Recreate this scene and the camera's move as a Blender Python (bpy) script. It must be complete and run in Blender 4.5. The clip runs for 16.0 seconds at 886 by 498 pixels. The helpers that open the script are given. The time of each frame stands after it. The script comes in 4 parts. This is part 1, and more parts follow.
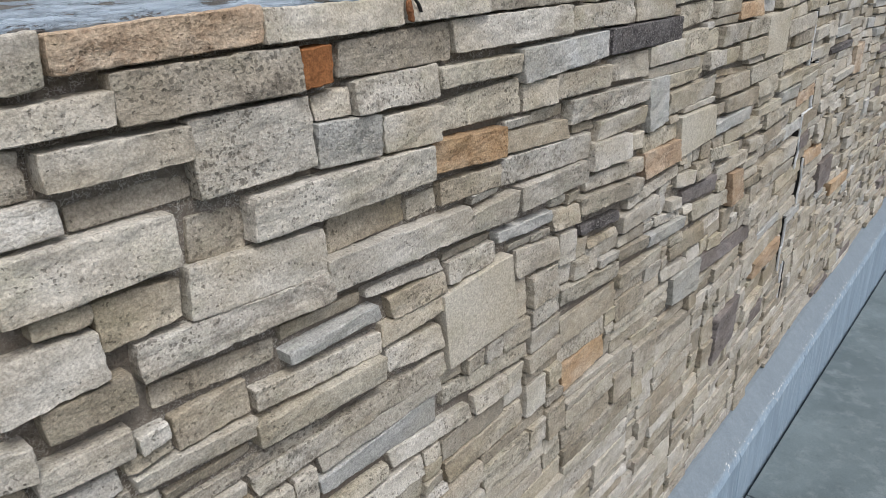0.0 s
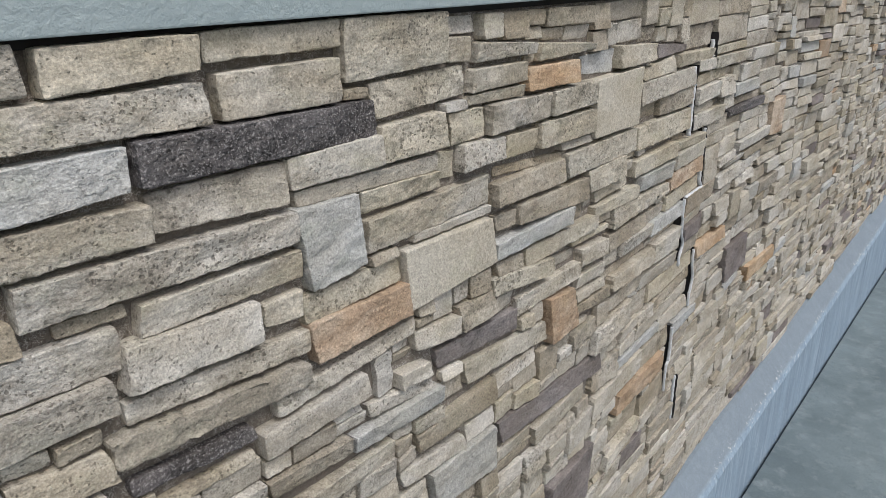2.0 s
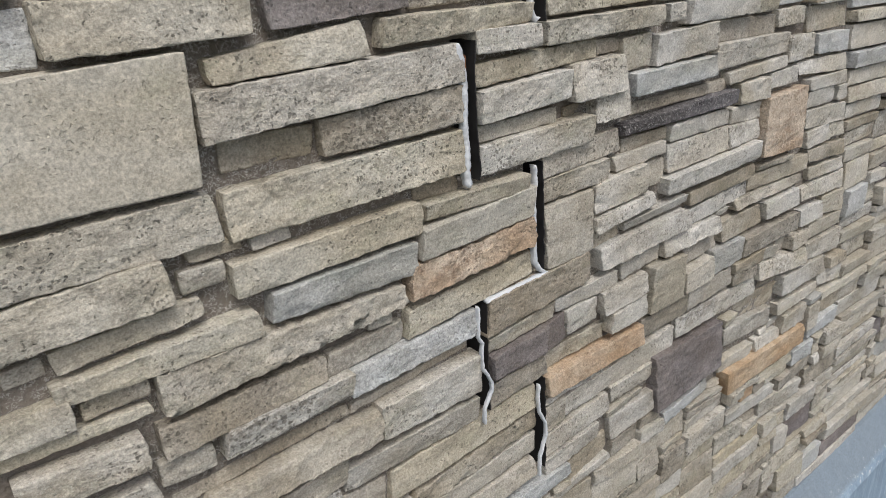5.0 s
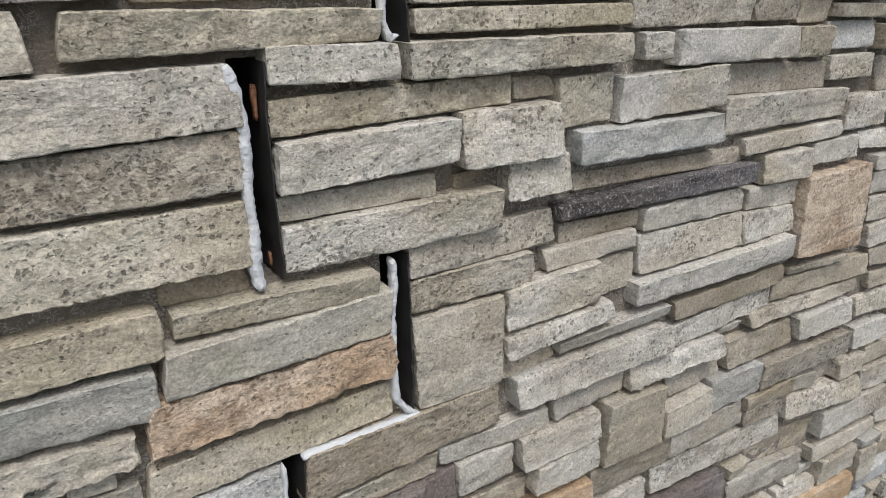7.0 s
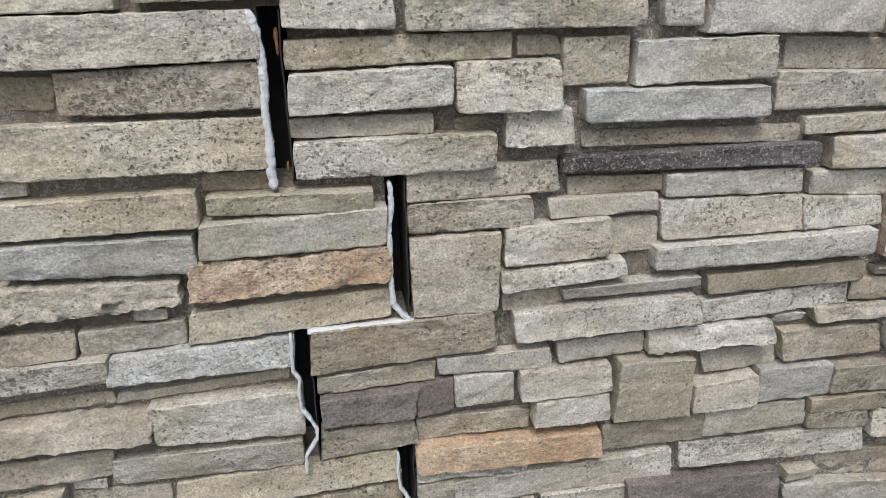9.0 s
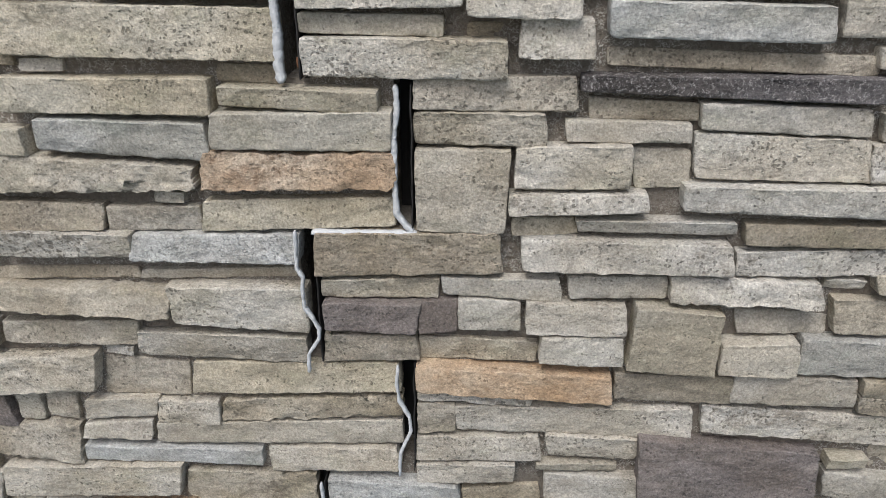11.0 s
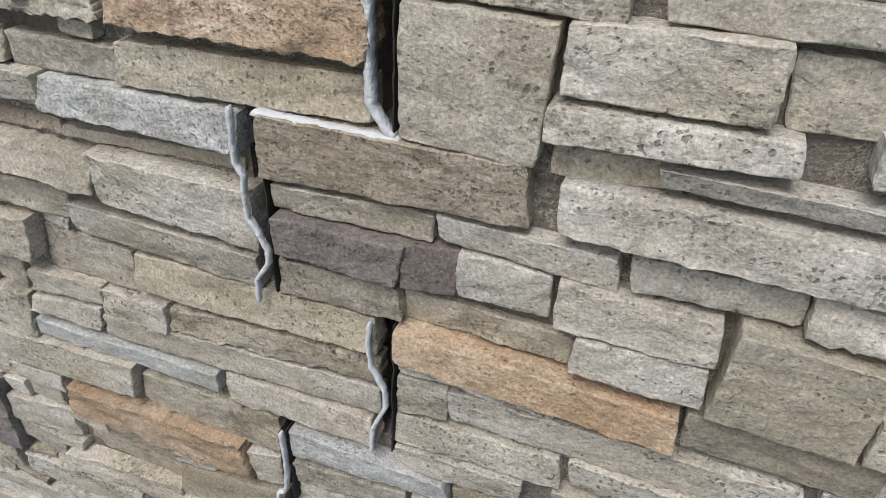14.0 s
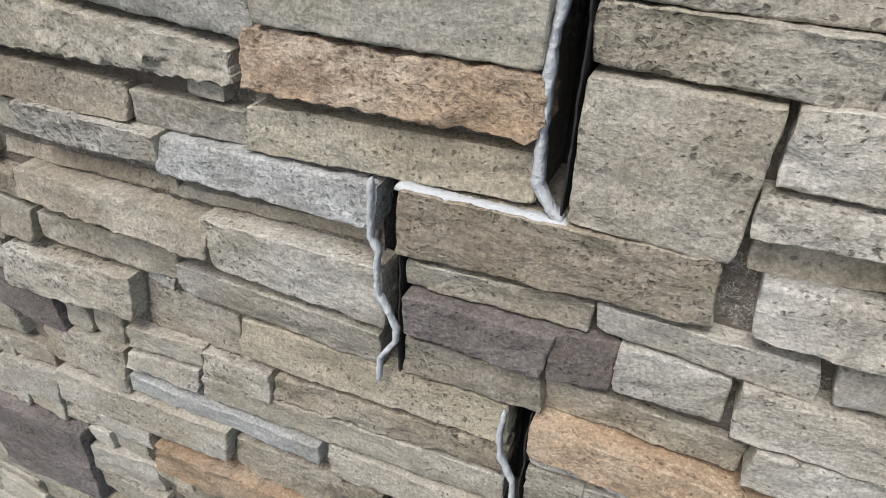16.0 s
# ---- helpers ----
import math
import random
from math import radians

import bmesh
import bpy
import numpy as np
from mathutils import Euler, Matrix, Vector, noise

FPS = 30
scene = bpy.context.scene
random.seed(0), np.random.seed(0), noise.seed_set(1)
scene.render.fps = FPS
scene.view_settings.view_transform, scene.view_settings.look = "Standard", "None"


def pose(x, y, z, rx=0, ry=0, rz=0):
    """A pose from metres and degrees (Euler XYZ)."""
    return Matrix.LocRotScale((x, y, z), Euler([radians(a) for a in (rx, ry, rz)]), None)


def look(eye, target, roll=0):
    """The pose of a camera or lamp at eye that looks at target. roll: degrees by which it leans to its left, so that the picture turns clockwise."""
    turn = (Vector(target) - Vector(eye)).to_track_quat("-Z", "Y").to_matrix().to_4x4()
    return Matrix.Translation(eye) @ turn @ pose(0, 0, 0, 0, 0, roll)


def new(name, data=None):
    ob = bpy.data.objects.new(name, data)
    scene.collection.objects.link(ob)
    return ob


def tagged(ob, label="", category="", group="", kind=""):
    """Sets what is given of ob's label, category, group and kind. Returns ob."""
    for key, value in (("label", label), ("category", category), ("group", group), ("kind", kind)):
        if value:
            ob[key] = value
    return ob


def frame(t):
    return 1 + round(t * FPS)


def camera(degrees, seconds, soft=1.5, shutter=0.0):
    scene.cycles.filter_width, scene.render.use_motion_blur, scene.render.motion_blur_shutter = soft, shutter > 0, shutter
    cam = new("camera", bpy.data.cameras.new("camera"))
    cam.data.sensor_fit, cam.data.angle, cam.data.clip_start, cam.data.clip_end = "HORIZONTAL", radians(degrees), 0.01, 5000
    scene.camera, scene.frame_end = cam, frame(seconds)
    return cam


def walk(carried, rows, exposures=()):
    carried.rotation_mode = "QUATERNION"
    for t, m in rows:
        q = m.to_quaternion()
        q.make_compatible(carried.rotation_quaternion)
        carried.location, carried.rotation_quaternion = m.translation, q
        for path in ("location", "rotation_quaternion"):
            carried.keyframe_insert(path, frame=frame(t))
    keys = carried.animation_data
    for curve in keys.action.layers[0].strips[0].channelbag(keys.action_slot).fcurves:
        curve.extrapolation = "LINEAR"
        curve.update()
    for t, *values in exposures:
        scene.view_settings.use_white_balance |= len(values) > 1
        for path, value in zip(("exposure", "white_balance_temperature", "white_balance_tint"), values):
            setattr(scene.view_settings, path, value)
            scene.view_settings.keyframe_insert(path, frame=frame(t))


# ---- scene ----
cam = camera(64.9, 16.0, 0.5)
PATH = [
    (0, (0.24, -0.533, 1.494), (1.641, 0.668, 0.721), -2.4),
    (0.5, (0.457, -0.458, 1.512), (1.986, 0.621, 0.805), -0.7),
    (1, (0.602, -0.412, 1.508), (2.178, 0.608, 0.818), -0.8),
    (1.5, (0.776, -0.485, 1.506), (2.34, 0.539, 0.797), -0.9),
    (2, (1.009, -0.57, 1.501), (2.441, 0.624, 0.777), -1.6),
    (2.5, (1.246, -0.54, 1.465), (2.708, 0.615, 0.737), -3.3),
    (3, (1.5, -0.472, 1.454), (2.96, 0.647, 0.669), -1.2),
    (3.5, (1.669, -0.501, 1.444), (2.905, 0.838, 0.621), -2.5),
    (4, (1.843, -0.558, 1.433), (3.011, 0.86, 0.643), -5.1),
    (4.2, (1.911, -0.527, 1.429), (3.139, 0.828, 0.62), -4.4),
    (6.3, (2.31, -0.644, 1.356), (3.178, 0.994, 0.605), -3.0),
    (6.5, (2.352, -0.602, 1.36), (3.266, 1.014, 0.616), -4.4),
    (7, (2.453, -0.455, 1.354), (3.422, 1.141, 0.638), -0.6),
    (7.5, (2.52, -0.41, 1.329), (3.304, 1.245, 0.524), 0.5),
    (8, (2.609, -0.507, 1.353), (2.943, 1.326, 0.627), -1.3),
    (8.5, (2.67, -0.582, 1.348), (2.83, 1.263, 0.594), -4.4),
    (9, (2.629, -0.631, 1.342), (2.929, 1.195, 0.582), -0.5),
    (9.2, (2.597, -0.674, 1.323), (2.965, 1.132, 0.547), 2.3),
    (11.3, (2.775, -0.616, 1.288), (2.647, 1.151, 0.361), 0.5),
    (11.5, (2.74, -0.496, 1.261), (2.727, 1.198, 0.198), 3.2),
    (12, (2.68, -0.377, 1.17), (2.673, 1.216, -0.04), 12.0),
    (12.5, (2.734, -0.336, 1.123), (2.381, 1.131, -0.19), 7.8),
    (13, (2.814, -0.323, 1.126), (2.33, 1.118, -0.174), 6.6),
    (13.5, (2.831, -0.337, 1.163), (2.288, 1.099, -0.119), 3.9),
    (14, (2.857, -0.362, 1.215), (2.342, 1.152, 0.013), 3.5),
    (14.5, (2.863, -0.353, 1.225), (2.28, 1.182, 0.084), 2.7),
    (15, (2.829, -0.336, 1.217), (2.226, 1.191, 0.076), 3.5),
    (15.5, (2.776, -0.34, 1.216), (2.171, 1.181, 0.067), 3.0),
    (16, (2.767, -0.332, 1.217), (2.126, 1.17, 0.062), 2.4),
]
walk(cam, [(t, look(eye, target, roll)) for t, eye, target, roll in PATH],
     [(0, -0.10), (2.5, -0.10), (3.5, -0.20), (4.5, -0.17), (6.3, -0.06), (7.0, -0.10), (7.5, -0.12), (9.0, 0.0), (12.0, -0.10), (13.0, -0.06), (16.0, -0.06)])

# ---- world, sun and exposure: an overcast day, open sky in front of the wall ----
world = bpy.data.worlds.new("sky")
scene.world = world
world.use_nodes = True
wn, wl = world.node_tree.nodes, world.node_tree.links
sky = wn.new("ShaderNodeTexSky")
sky.sky_type = "NISHITA"
sky.sun_disc = False
sky.sun_elevation = radians(52)
sky.sun_rotation = radians(200)
sky.air_density, sky.dust_density = 1.0, 4.0
wn["Background"].inputs[1].default_value = 0.125
wl.new(sky.outputs[0], wn["Background"].inputs[0])
sun = new("sun", bpy.data.lights.new("sun", "SUN"))
sun.data.energy, sun.data.angle, sun.data.color = 2.2, radians(26), (0.985, 0.99, 0.98)
sun.matrix_world = look((-0.5, -2.9, 5.4), (0, 0, 0))


BASE, TOP = 0.068, 1.459          # foot and top of the stone facing


# ---- materials ----
def material(name):
    m = bpy.data.materials.new(name)
    m.use_nodes = True
    return m, m.node_tree.nodes, m.node_tree.links, m.node_tree.nodes["Principled BSDF"]


def noise_node(nodes, links, vec, scale, detail=4.0, rough=0.55, distort=0.0):
    n = nodes.new("ShaderNodeTexNoise")
    n.inputs["Scale"].default_value = scale
    n.inputs["Detail"].default_value = detail
    n.inputs["Roughness"].default_value = rough
    n.inputs["Distortion"].default_value = distort
    links.new(vec, n.inputs["Vector"])
    return n.outputs["Fac"]


def ramp(nodes, links, fac, a, b, low=0.0, high=1.0):
    """Linear step of fac from a..b onto low..high."""
    n = nodes.new("ShaderNodeMapRange")
    n.inputs[1].default_value, n.inputs[2].default_value = a, b
    n.inputs[3].default_value, n.inputs[4].default_value = low, high
    links.new(fac, n.inputs[0])
    return n.outputs[0]


def math_node(nodes, links, op, a, b):
    n = nodes.new("ShaderNodeMath")
    n.operation = op
    for k, v in enumerate((a, b)):
        if isinstance(v, (int, float)):
            n.inputs[k].default_value = v
        else:
            links.new(v, n.inputs[k])
    return n.outputs[0]


def mix(nodes, links, fac, a, b, blend="MIX"):
    n = nodes.new("ShaderNodeMix")
    n.data_type, n.blend_type = "RGBA", blend
    for sock, v in ((n.inputs[0], fac), (n.inputs[6], a), (n.inputs[7], b)):
        if isinstance(v, (int, float)):
            sock.default_value = v
        elif isinstance(v, tuple):
            sock.default_value = (*v, 1)
        else:
            links.new(v, sock)
    return n.outputs[2]


def bump(nodes, links, bsdf, layers):
    last = None
    for height, strength, dist in layers:
        n = nodes.new("ShaderNodeBump")
        n.inputs["Strength"].default_value, n.inputs["Distance"].default_value = strength, dist
        links.new(height, n.inputs["Height"])
        if last:
            links.new(last, n.inputs["Normal"])
        last = n.outputs[0]
    links.new(last, bsdf.inputs["Normal"])


def piece_vector(nodes, links):
    """World position, shifted by a different amount for each piece; also the piece's own random number."""
    geo, info = nodes.new("ShaderNodeNewGeometry"), nodes.new("ShaderNodeObjectInfo")
    rnd = math_node(nodes, links, "FRACT", math_node(nodes, links, "ADD", geo.outputs["Random Per Island"], info.outputs["Random"]), 0.0)
    shift = nodes.new("ShaderNodeVectorMath")
    shift.operation = "MULTIPLY_ADD"
    links.new(rnd, shift.inputs[0])
    shift.inputs[1].default_value = (37.0, 19.0, 53.0)
    links.new(geo.outputs["Position"], shift.inputs[2])
    return shift.outputs[0], rnd


def stone_material(name, light, dark, stain, pits=0.5, spread=0.10, stained=0.55, relief=1.0, salt=0.0):
    """Cast ledge stone: blotches, crisp brown stains, sandy grain, clustered dark pits and split ridges."""
    m, nodes, links, bsdf = material(name)
    vec, rnd = piece_vector(nodes, links)
    flat = nodes.new("ShaderNodeMapping")
    flat.inputs["Scale"].default_value = (0.72, 1.0, 1.15)
    links.new(vec, flat.inputs[0])
    lay_vec = flat.outputs[0]
    blotch = noise_node(nodes, links, lay_vec, 11, 6, 0.65, 0.4)
    moss = noise_node(nodes, links, lay_vec, 19, 5, 0.7, 0.2)
    mid = noise_node(nodes, links, lay_vec, 52, 4, 0.6)
    ridge = noise_node(nodes, links, vec, 170, 4, 0.6, 0.1)
    grain = noise_node(nodes, links, vec, 420, 3, 0.75)
    cluster = noise_node(nodes, links, lay_vec, 15, 4, 0.65)
    stainy = noise_node(nodes, links, lay_vec, 85, 6, 0.72)
    much = math_node(nodes, links, "FRACT", math_node(nodes, links, "MULTIPLY", rnd, 13.7), 0.0)
    wob = nodes.new("ShaderNodeTexNoise")
    wob.inputs["Scale"].default_value, wob.inputs["Detail"].default_value = 240, 3
    links.new(vec, wob.inputs["Vector"])
    warp = nodes.new("ShaderNodeVectorMath")
    warp.operation = "MULTIPLY_ADD"
    links.new(wob.outputs["Color"], warp.inputs[0])
    warp.inputs[1].default_value = (0.007, 0.007, 0.007)
    links.new(vec, warp.inputs[2])

    def holes(scale, low, high, small, large):
        """Uneven round holes that grow where the cluster noise is high."""
        cell = nodes.new("ShaderNodeTexVoronoi")
        cell.inputs["Scale"].default_value = scale
        links.new(warp.outputs[0], cell.inputs["Vector"])
        tint = nodes.new("ShaderNodeSeparateColor")
        links.new(cell.outputs["Color"], tint.inputs[0])
        size = math_node(nodes, links, "MULTIPLY", ramp(nodes, links, cluster, low, high, small, large), ramp(nodes, links, tint.outputs[0], 0.25, 1.0, 0.0, 1.0))
        size = math_node(nodes, links, "MULTIPLY", size, ramp(nodes, links, much, 0, 1, 0.55, 1.1))
        return ramp(nodes, links, math_node(nodes, links, "SUBTRACT", size, cell.outputs["Distance"]), -0.05, 0.12)

    pit = math_node(nodes, links, "MAXIMUM", holes(140, 0.46, 0.62, 0.02, 0.42), math_node(nodes, links, "MULTIPLY", holes(230, 0.39, 0.57, 0.14, 0.62), 0.85))
    col = mix(nodes, links, ramp(nodes, links, blotch, 0.42, 0.60), light, dark)
    warm = noise_node(nodes, links, lay_vec, 8, 3, 0.5, 0.5)
    col = mix(nodes, links, ramp(nodes, links, warm, 0.48, 0.64, 0, 0.6), col, (0.88 * dark[0], 0.83 * dark[1], 0.72 * dark[2]))
    col = mix(nodes, links, ramp(nodes, links, warm, 0.48, 0.34, 0, 0.6), col, (1.03 * light[0], 1.07 * light[1], 1.13 * light[2]))
    col = mix(nodes, links, ramp(nodes, links, moss, 0.52, 0.66, 0, 0.45), col, (0.92 * dark[0], 0.97 * dark[1], 0.86 * dark[2]))
    patch = ramp(nodes, links, noise_node(nodes, links, lay_vec, 24, 5, 0.6, 0.5), 0.47, 0.62)
    patch = math_node(nodes, links, "MULTIPLY", patch, ramp(nodes, links, much, 0, 1, 0.25, 1.0))
    worn = math_node(nodes, links, "MULTIPLY", patch, ramp(nodes, links, noise_node(nodes, links, vec, 120, 5, 0.7, 0.3), 0.40, 0.56))
    col = mix(nodes, links, math_node(nodes, links, "MULTIPLY", worn, 1.5 * stained), col, stain)
    col = mix(nodes, links, ramp(nodes, links, stainy, 0.52, 0.70, 0, 0.6 * stained), col, stain)
    dust = ramp(nodes, links, noise_node(nodes, links, vec, 300, 4, 0.75), 0.60, 0.68, 0, 0.4)
    col = mix(nodes, links, dust, col, tuple(min(0.7, 1.35 * c) for c in light))
    col = mix(nodes, links, math_node(nodes, links, "MULTIPLY", pit, pits), col, tuple(0.5 * c for c in stain))
    if salt:
        col = mix(nodes, links, ramp(nodes, links, noise_node(nodes, links, vec, 330, 5, 0.8), 0.53, 0.60, 0, salt), col, (0.50, 0.48, 0.47))
    speck = math_node(nodes, links, "MULTIPLY", ramp(nodes, links, grain, 0.36, 0.64, 0.74, 1.25), ramp(nodes, links, ridge, 0.32, 0.68, 0.86, 1.12))
    tone = nodes.new("ShaderNodeCombineColor")
    for k in range(3):
        links.new(speck, tone.inputs[k])
    col = mix(nodes, links, 1.0, col, tone.outputs[0], "MULTIPLY")
    hsv = nodes.new("ShaderNodeHueSaturation")
    links.new(col, hsv.inputs["Color"])
    links.new(ramp(nodes, links, rnd, 0, 1, 1 - spread, 1 + spread), hsv.inputs["Value"])
    links.new(ramp(nodes, links, math_node(nodes, links, "FRACT", math_node(nodes, links, "MULTIPLY", rnd, 7.3), 0.0), 0, 1, 0.74, 1.00), hsv.inputs["Saturation"])
    links.new(hsv.outputs[0], bsdf.inputs["Base Color"])
    bsdf.inputs["Roughness"].default_value = 0.92
    bsdf.inputs["Specular IOR Level"].default_value = 0.2
    split = math_node(nodes, links, "MULTIPLY", mid, ramp(nodes, links, much, 0, 1, 0.5, 1.5))
    bump(nodes, links, bsdf, ((split, 0.85 * relief, 0.0042), (ridge, 0.65 * relief, 0.0026), (grain, 0.5 * relief, 0.0008), (ramp(nodes, links, pit, 0, 1, 1, 0), 0.8, 0.0010)))
    return m


STONE = {
    "cream": stone_material("cream_stone", (0.555, 0.523, 0.462), (0.43, 0.395, 0.33), (0.225, 0.198, 0.158), 0.75),
    "pale": stone_material("pale_stone", (0.56, 0.532, 0.478), (0.465, 0.434, 0.375), (0.26, 0.233, 0.19), 0.75),
    "tan": stone_material("tan_stone", (0.44, 0.398, 0.325), (0.325, 0.286, 0.222), (0.165, 0.143, 0.113), 0.65),
    "olive": stone_material("olive_stone", (0.52, 0.478, 0.39), (0.41, 0.37, 0.288), (0.175, 0.158, 0.122), 0.75),
    "grey": stone_material("grey_stone", (0.495, 0.458, 0.388), (0.39, 0.356, 0.292), (0.20, 0.178, 0.142), 0.65),
    "blue": stone_material("blue_stone", (0.495, 0.50, 0.487), (0.41, 0.415, 0.403), (0.27, 0.265, 0.25), 0.35, 0.06, 0.4),
    "orange": stone_material("orange_stone", (0.53, 0.418, 0.298), (0.425, 0.288, 0.172), (0.245, 0.148, 0.08), 0.5, 0.10, 0.6, 1.2),
    "rust": stone_material("rust_stone", (0.33, 0.135, 0.045), (0.23, 0.085, 0.028), (0.12, 0.05, 0.02), 0.2, 0.05, 0.5),
    "brown": stone_material("brown_stone", (0.43, 0.375, 0.295), (0.33, 0.278, 0.208), (0.19, 0.155, 0.112), 0.6, 0.06, 0.45),
    "plum": stone_material("plum_stone", (0.25, 0.219, 0.208), (0.165, 0.142, 0.136), (0.09, 0.079, 0.077), 0.5, 0.10, 0.4, 1.0, 0.15),
    "black": stone_material("black_stone", (0.165, 0.15, 0.15), (0.068, 0.062, 0.064), (0.03, 0.028, 0.03), 0.6, 0.08, 0.6, 1.5, 0.6),
    "smooth": stone_material("smooth_stone", (0.51, 0.472, 0.39), (0.45, 0.411, 0.328), (0.36, 0.32, 0.25), 0.15, 0.05, 0.25, 0.5),
}


def mortar_material():
    m, nodes, links, bsdf = material("grey_mortar")
    geo = nodes.new("ShaderNodeNewGeometry")
    vec = geo.outputs["Position"]
    big = noise_node(nodes, links, vec, 6, 4)
    sand = noise_node(nodes, links, vec, 260, 5, 0.7)
    lump = noise_node(nodes, links, vec, 60, 4, 0.6)
    col = mix(nodes, links, ramp(nodes, links, big, 0.3, 0.7), (0.205, 0.182, 0.156), (0.135, 0.119, 0.101))
    col = mix(nodes, links, ramp(nodes, links, sand, 0.35, 0.75, 0, 0.7), col, (0.30, 0.272, 0.24))
    vein = nodes.new("ShaderNodeTexVoronoi")
    vein.feature = "DISTANCE_TO_EDGE"
    vein.inputs["Scale"].default_value = 230
    warp = nodes.new("ShaderNodeVectorMath")
    warp.operation = "MULTIPLY_ADD"
    wob = nodes.new("ShaderNodeTexNoise")
    wob.inputs["Scale"].default_value = 160
    links.new(vec, wob.inputs["Vector"])
    links.new(wob.outputs["Color"], warp.inputs[0])
    warp.inputs[1].default_value = (0.016, 0.016, 0.016)
    links.new(vec, warp.inputs[2])
    links.new(warp.outputs[0], vein.inputs["Vector"])
    salt = math_node(nodes, links, "MULTIPLY", math_node(nodes, links, "MULTIPLY", ramp(nodes, links, vein.outputs["Distance"], 0.09, 0.02), ramp(nodes, links, noise_node(nodes, links, vec, 120, 3), 0.42, 0.52)), ramp(nodes, links, noise_node(nodes, links, vec, 5.0, 2), 0.42, 0.52))
    col = mix(nodes, links, math_node(nodes, links, "MULTIPLY", salt, 0.8), col, (0.58, 0.57, 0.54))
    links.new(col, bsdf.inputs["Base Color"])
    bsdf.inputs["Roughness"].default_value = 0.95
    bsdf.inputs["Specular IOR Level"].default_value = 0.2
    bump(nodes, links, bsdf, ((lump, 0.9, 0.008), (sand, 0.9, 0.003)))
    return m


def concrete_material(name, a, b, c, scale=1.0, rough=0.85, streak=False, salt=None):
    m, nodes, links, bsdf = material(name)
    geo = nodes.new("ShaderNodeNewGeometry")
    vec = geo.outputs["Position"]
    if streak:
        mp = nodes.new("ShaderNodeMapping")
        mp.inputs["Scale"].default_value = (3.0, 3.0, 0.35)
        links.new(vec, mp.inputs[0])
        svec = mp.outputs[0]
    else:
        svec = vec
    big = noise_node(nodes, links, svec, 2.2 * scale, 5, 0.6, 0.6)
    mid = noise_node(nodes, links, svec, 11 * scale, 6, 0.65)
    fine = noise_node(nodes, links, vec, 220, 5, 0.7)
    col = mix(nodes, links, ramp(nodes, links, big, 0.35, 0.65), a, b)
    col = mix(nodes, links, ramp(nodes, links, mid, 0.5, 0.75, 0, 0.75), col, c)
    spots = noise_node(nodes, links, vec, 34, 5, 0.75)
    col = mix(nodes, links, ramp(nodes, links, spots, 0.56, 0.68, 0, 0.4), col, tuple(0.72 * q for q in b))
    if salt:
        sep = nodes.new("ShaderNodeSeparateXYZ")
        links.new(vec, sep.inputs[0])
        band = math_node(nodes, links, "MULTIPLY", ramp(nodes, links, sep.outputs[2], salt - 0.012, salt), ramp(nodes, links, sep.outputs[2], salt + 0.034, salt + 0.016))
        crumb = math_node(nodes, links, "MULTIPLY", ramp(nodes, links, noise_node(nodes, links, vec, 75, 4, 0.7), 0.60, 0.64), ramp(nodes, links, noise_node(nodes, links, vec, 6, 3), 0.42, 0.52))
        dirt = math_node(nodes, links, "ADD", sep.outputs[2], math_node(nodes, links, "MULTIPLY", noise_node(nodes, links, vec, 14, 4), 0.012))
        col = mix(nodes, links, ramp(nodes, links, dirt, salt + 0.012, salt + 0.024, 0, 0.7), col, (0.17, 0.198, 0.222))
        col = mix(nodes, links, math_node(nodes, links, "MULTIPLY", crumb, band), col, (0.78, 0.79, 0.78))
    tone = nodes.new("ShaderNodeCombineColor")
    sp = ramp(nodes, links, fine, 0.3, 0.7, 0.82, 1.16)
    for k in range(3):
        links.new(sp, tone.inputs[k])
    links.new(mix(nodes, links, 1.0, col, tone.outputs[0], "MULTIPLY"), bsdf.inputs["Base Color"])
    bsdf.inputs["Roughness"].default_value = rough
    bump(nodes, links, bsdf, ((mid, 0.35, 0.004), (fine, 0.4, 0.0015)))
    return m


def paint_material(name, a, b, under, flake=0.0, rough=0.55, texture=0.35):
    m, nodes, links, bsdf = material(name)
    geo = nodes.new("ShaderNodeNewGeometry")
    vec = geo.outputs["Position"]
    big = noise_node(nodes, links, vec, 9, 4, 0.6, 0.3)
    fine = noise_node(nodes, links, vec, 110, 5, 0.65)
    col = mix(nodes, links, ramp(nodes, links, big, 0.3, 0.7), a, b)
    layers = [(fine, texture, 0.003)]
    if flake:
        mp = nodes.new("ShaderNodeMapping")
        mp.inputs["Scale"].default_value = (0.30, 1.0, 1.0)
        links.new(vec, mp.inputs[0])
        fl = noise_node(nodes, links, mp.outputs[0], 52, 6, 0.62, 0.3)
        bare = ramp(nodes, links, fl, flake, flake + 0.02)
        col = mix(nodes, links, bare, col, under)
        edge = ramp(nodes, links, fl, flake - 0.06, flake)
        layers.append((math_node(nodes, links, "SUBTRACT", edge, math_node(nodes, links, "MULTIPLY", bare, 1.6)), 0.9, 0.003))
        wr = noise_node(nodes, links, mp.outputs[0], 130, 5, 0.65, 0.8)
        layers.append((wr, 1.0, 0.011))
    links.new(col, bsdf.inputs["Base Color"])
    bsdf.inputs["Roughness"].default_value = rough
    bump(nodes, links, bsdf, layers)
    return m


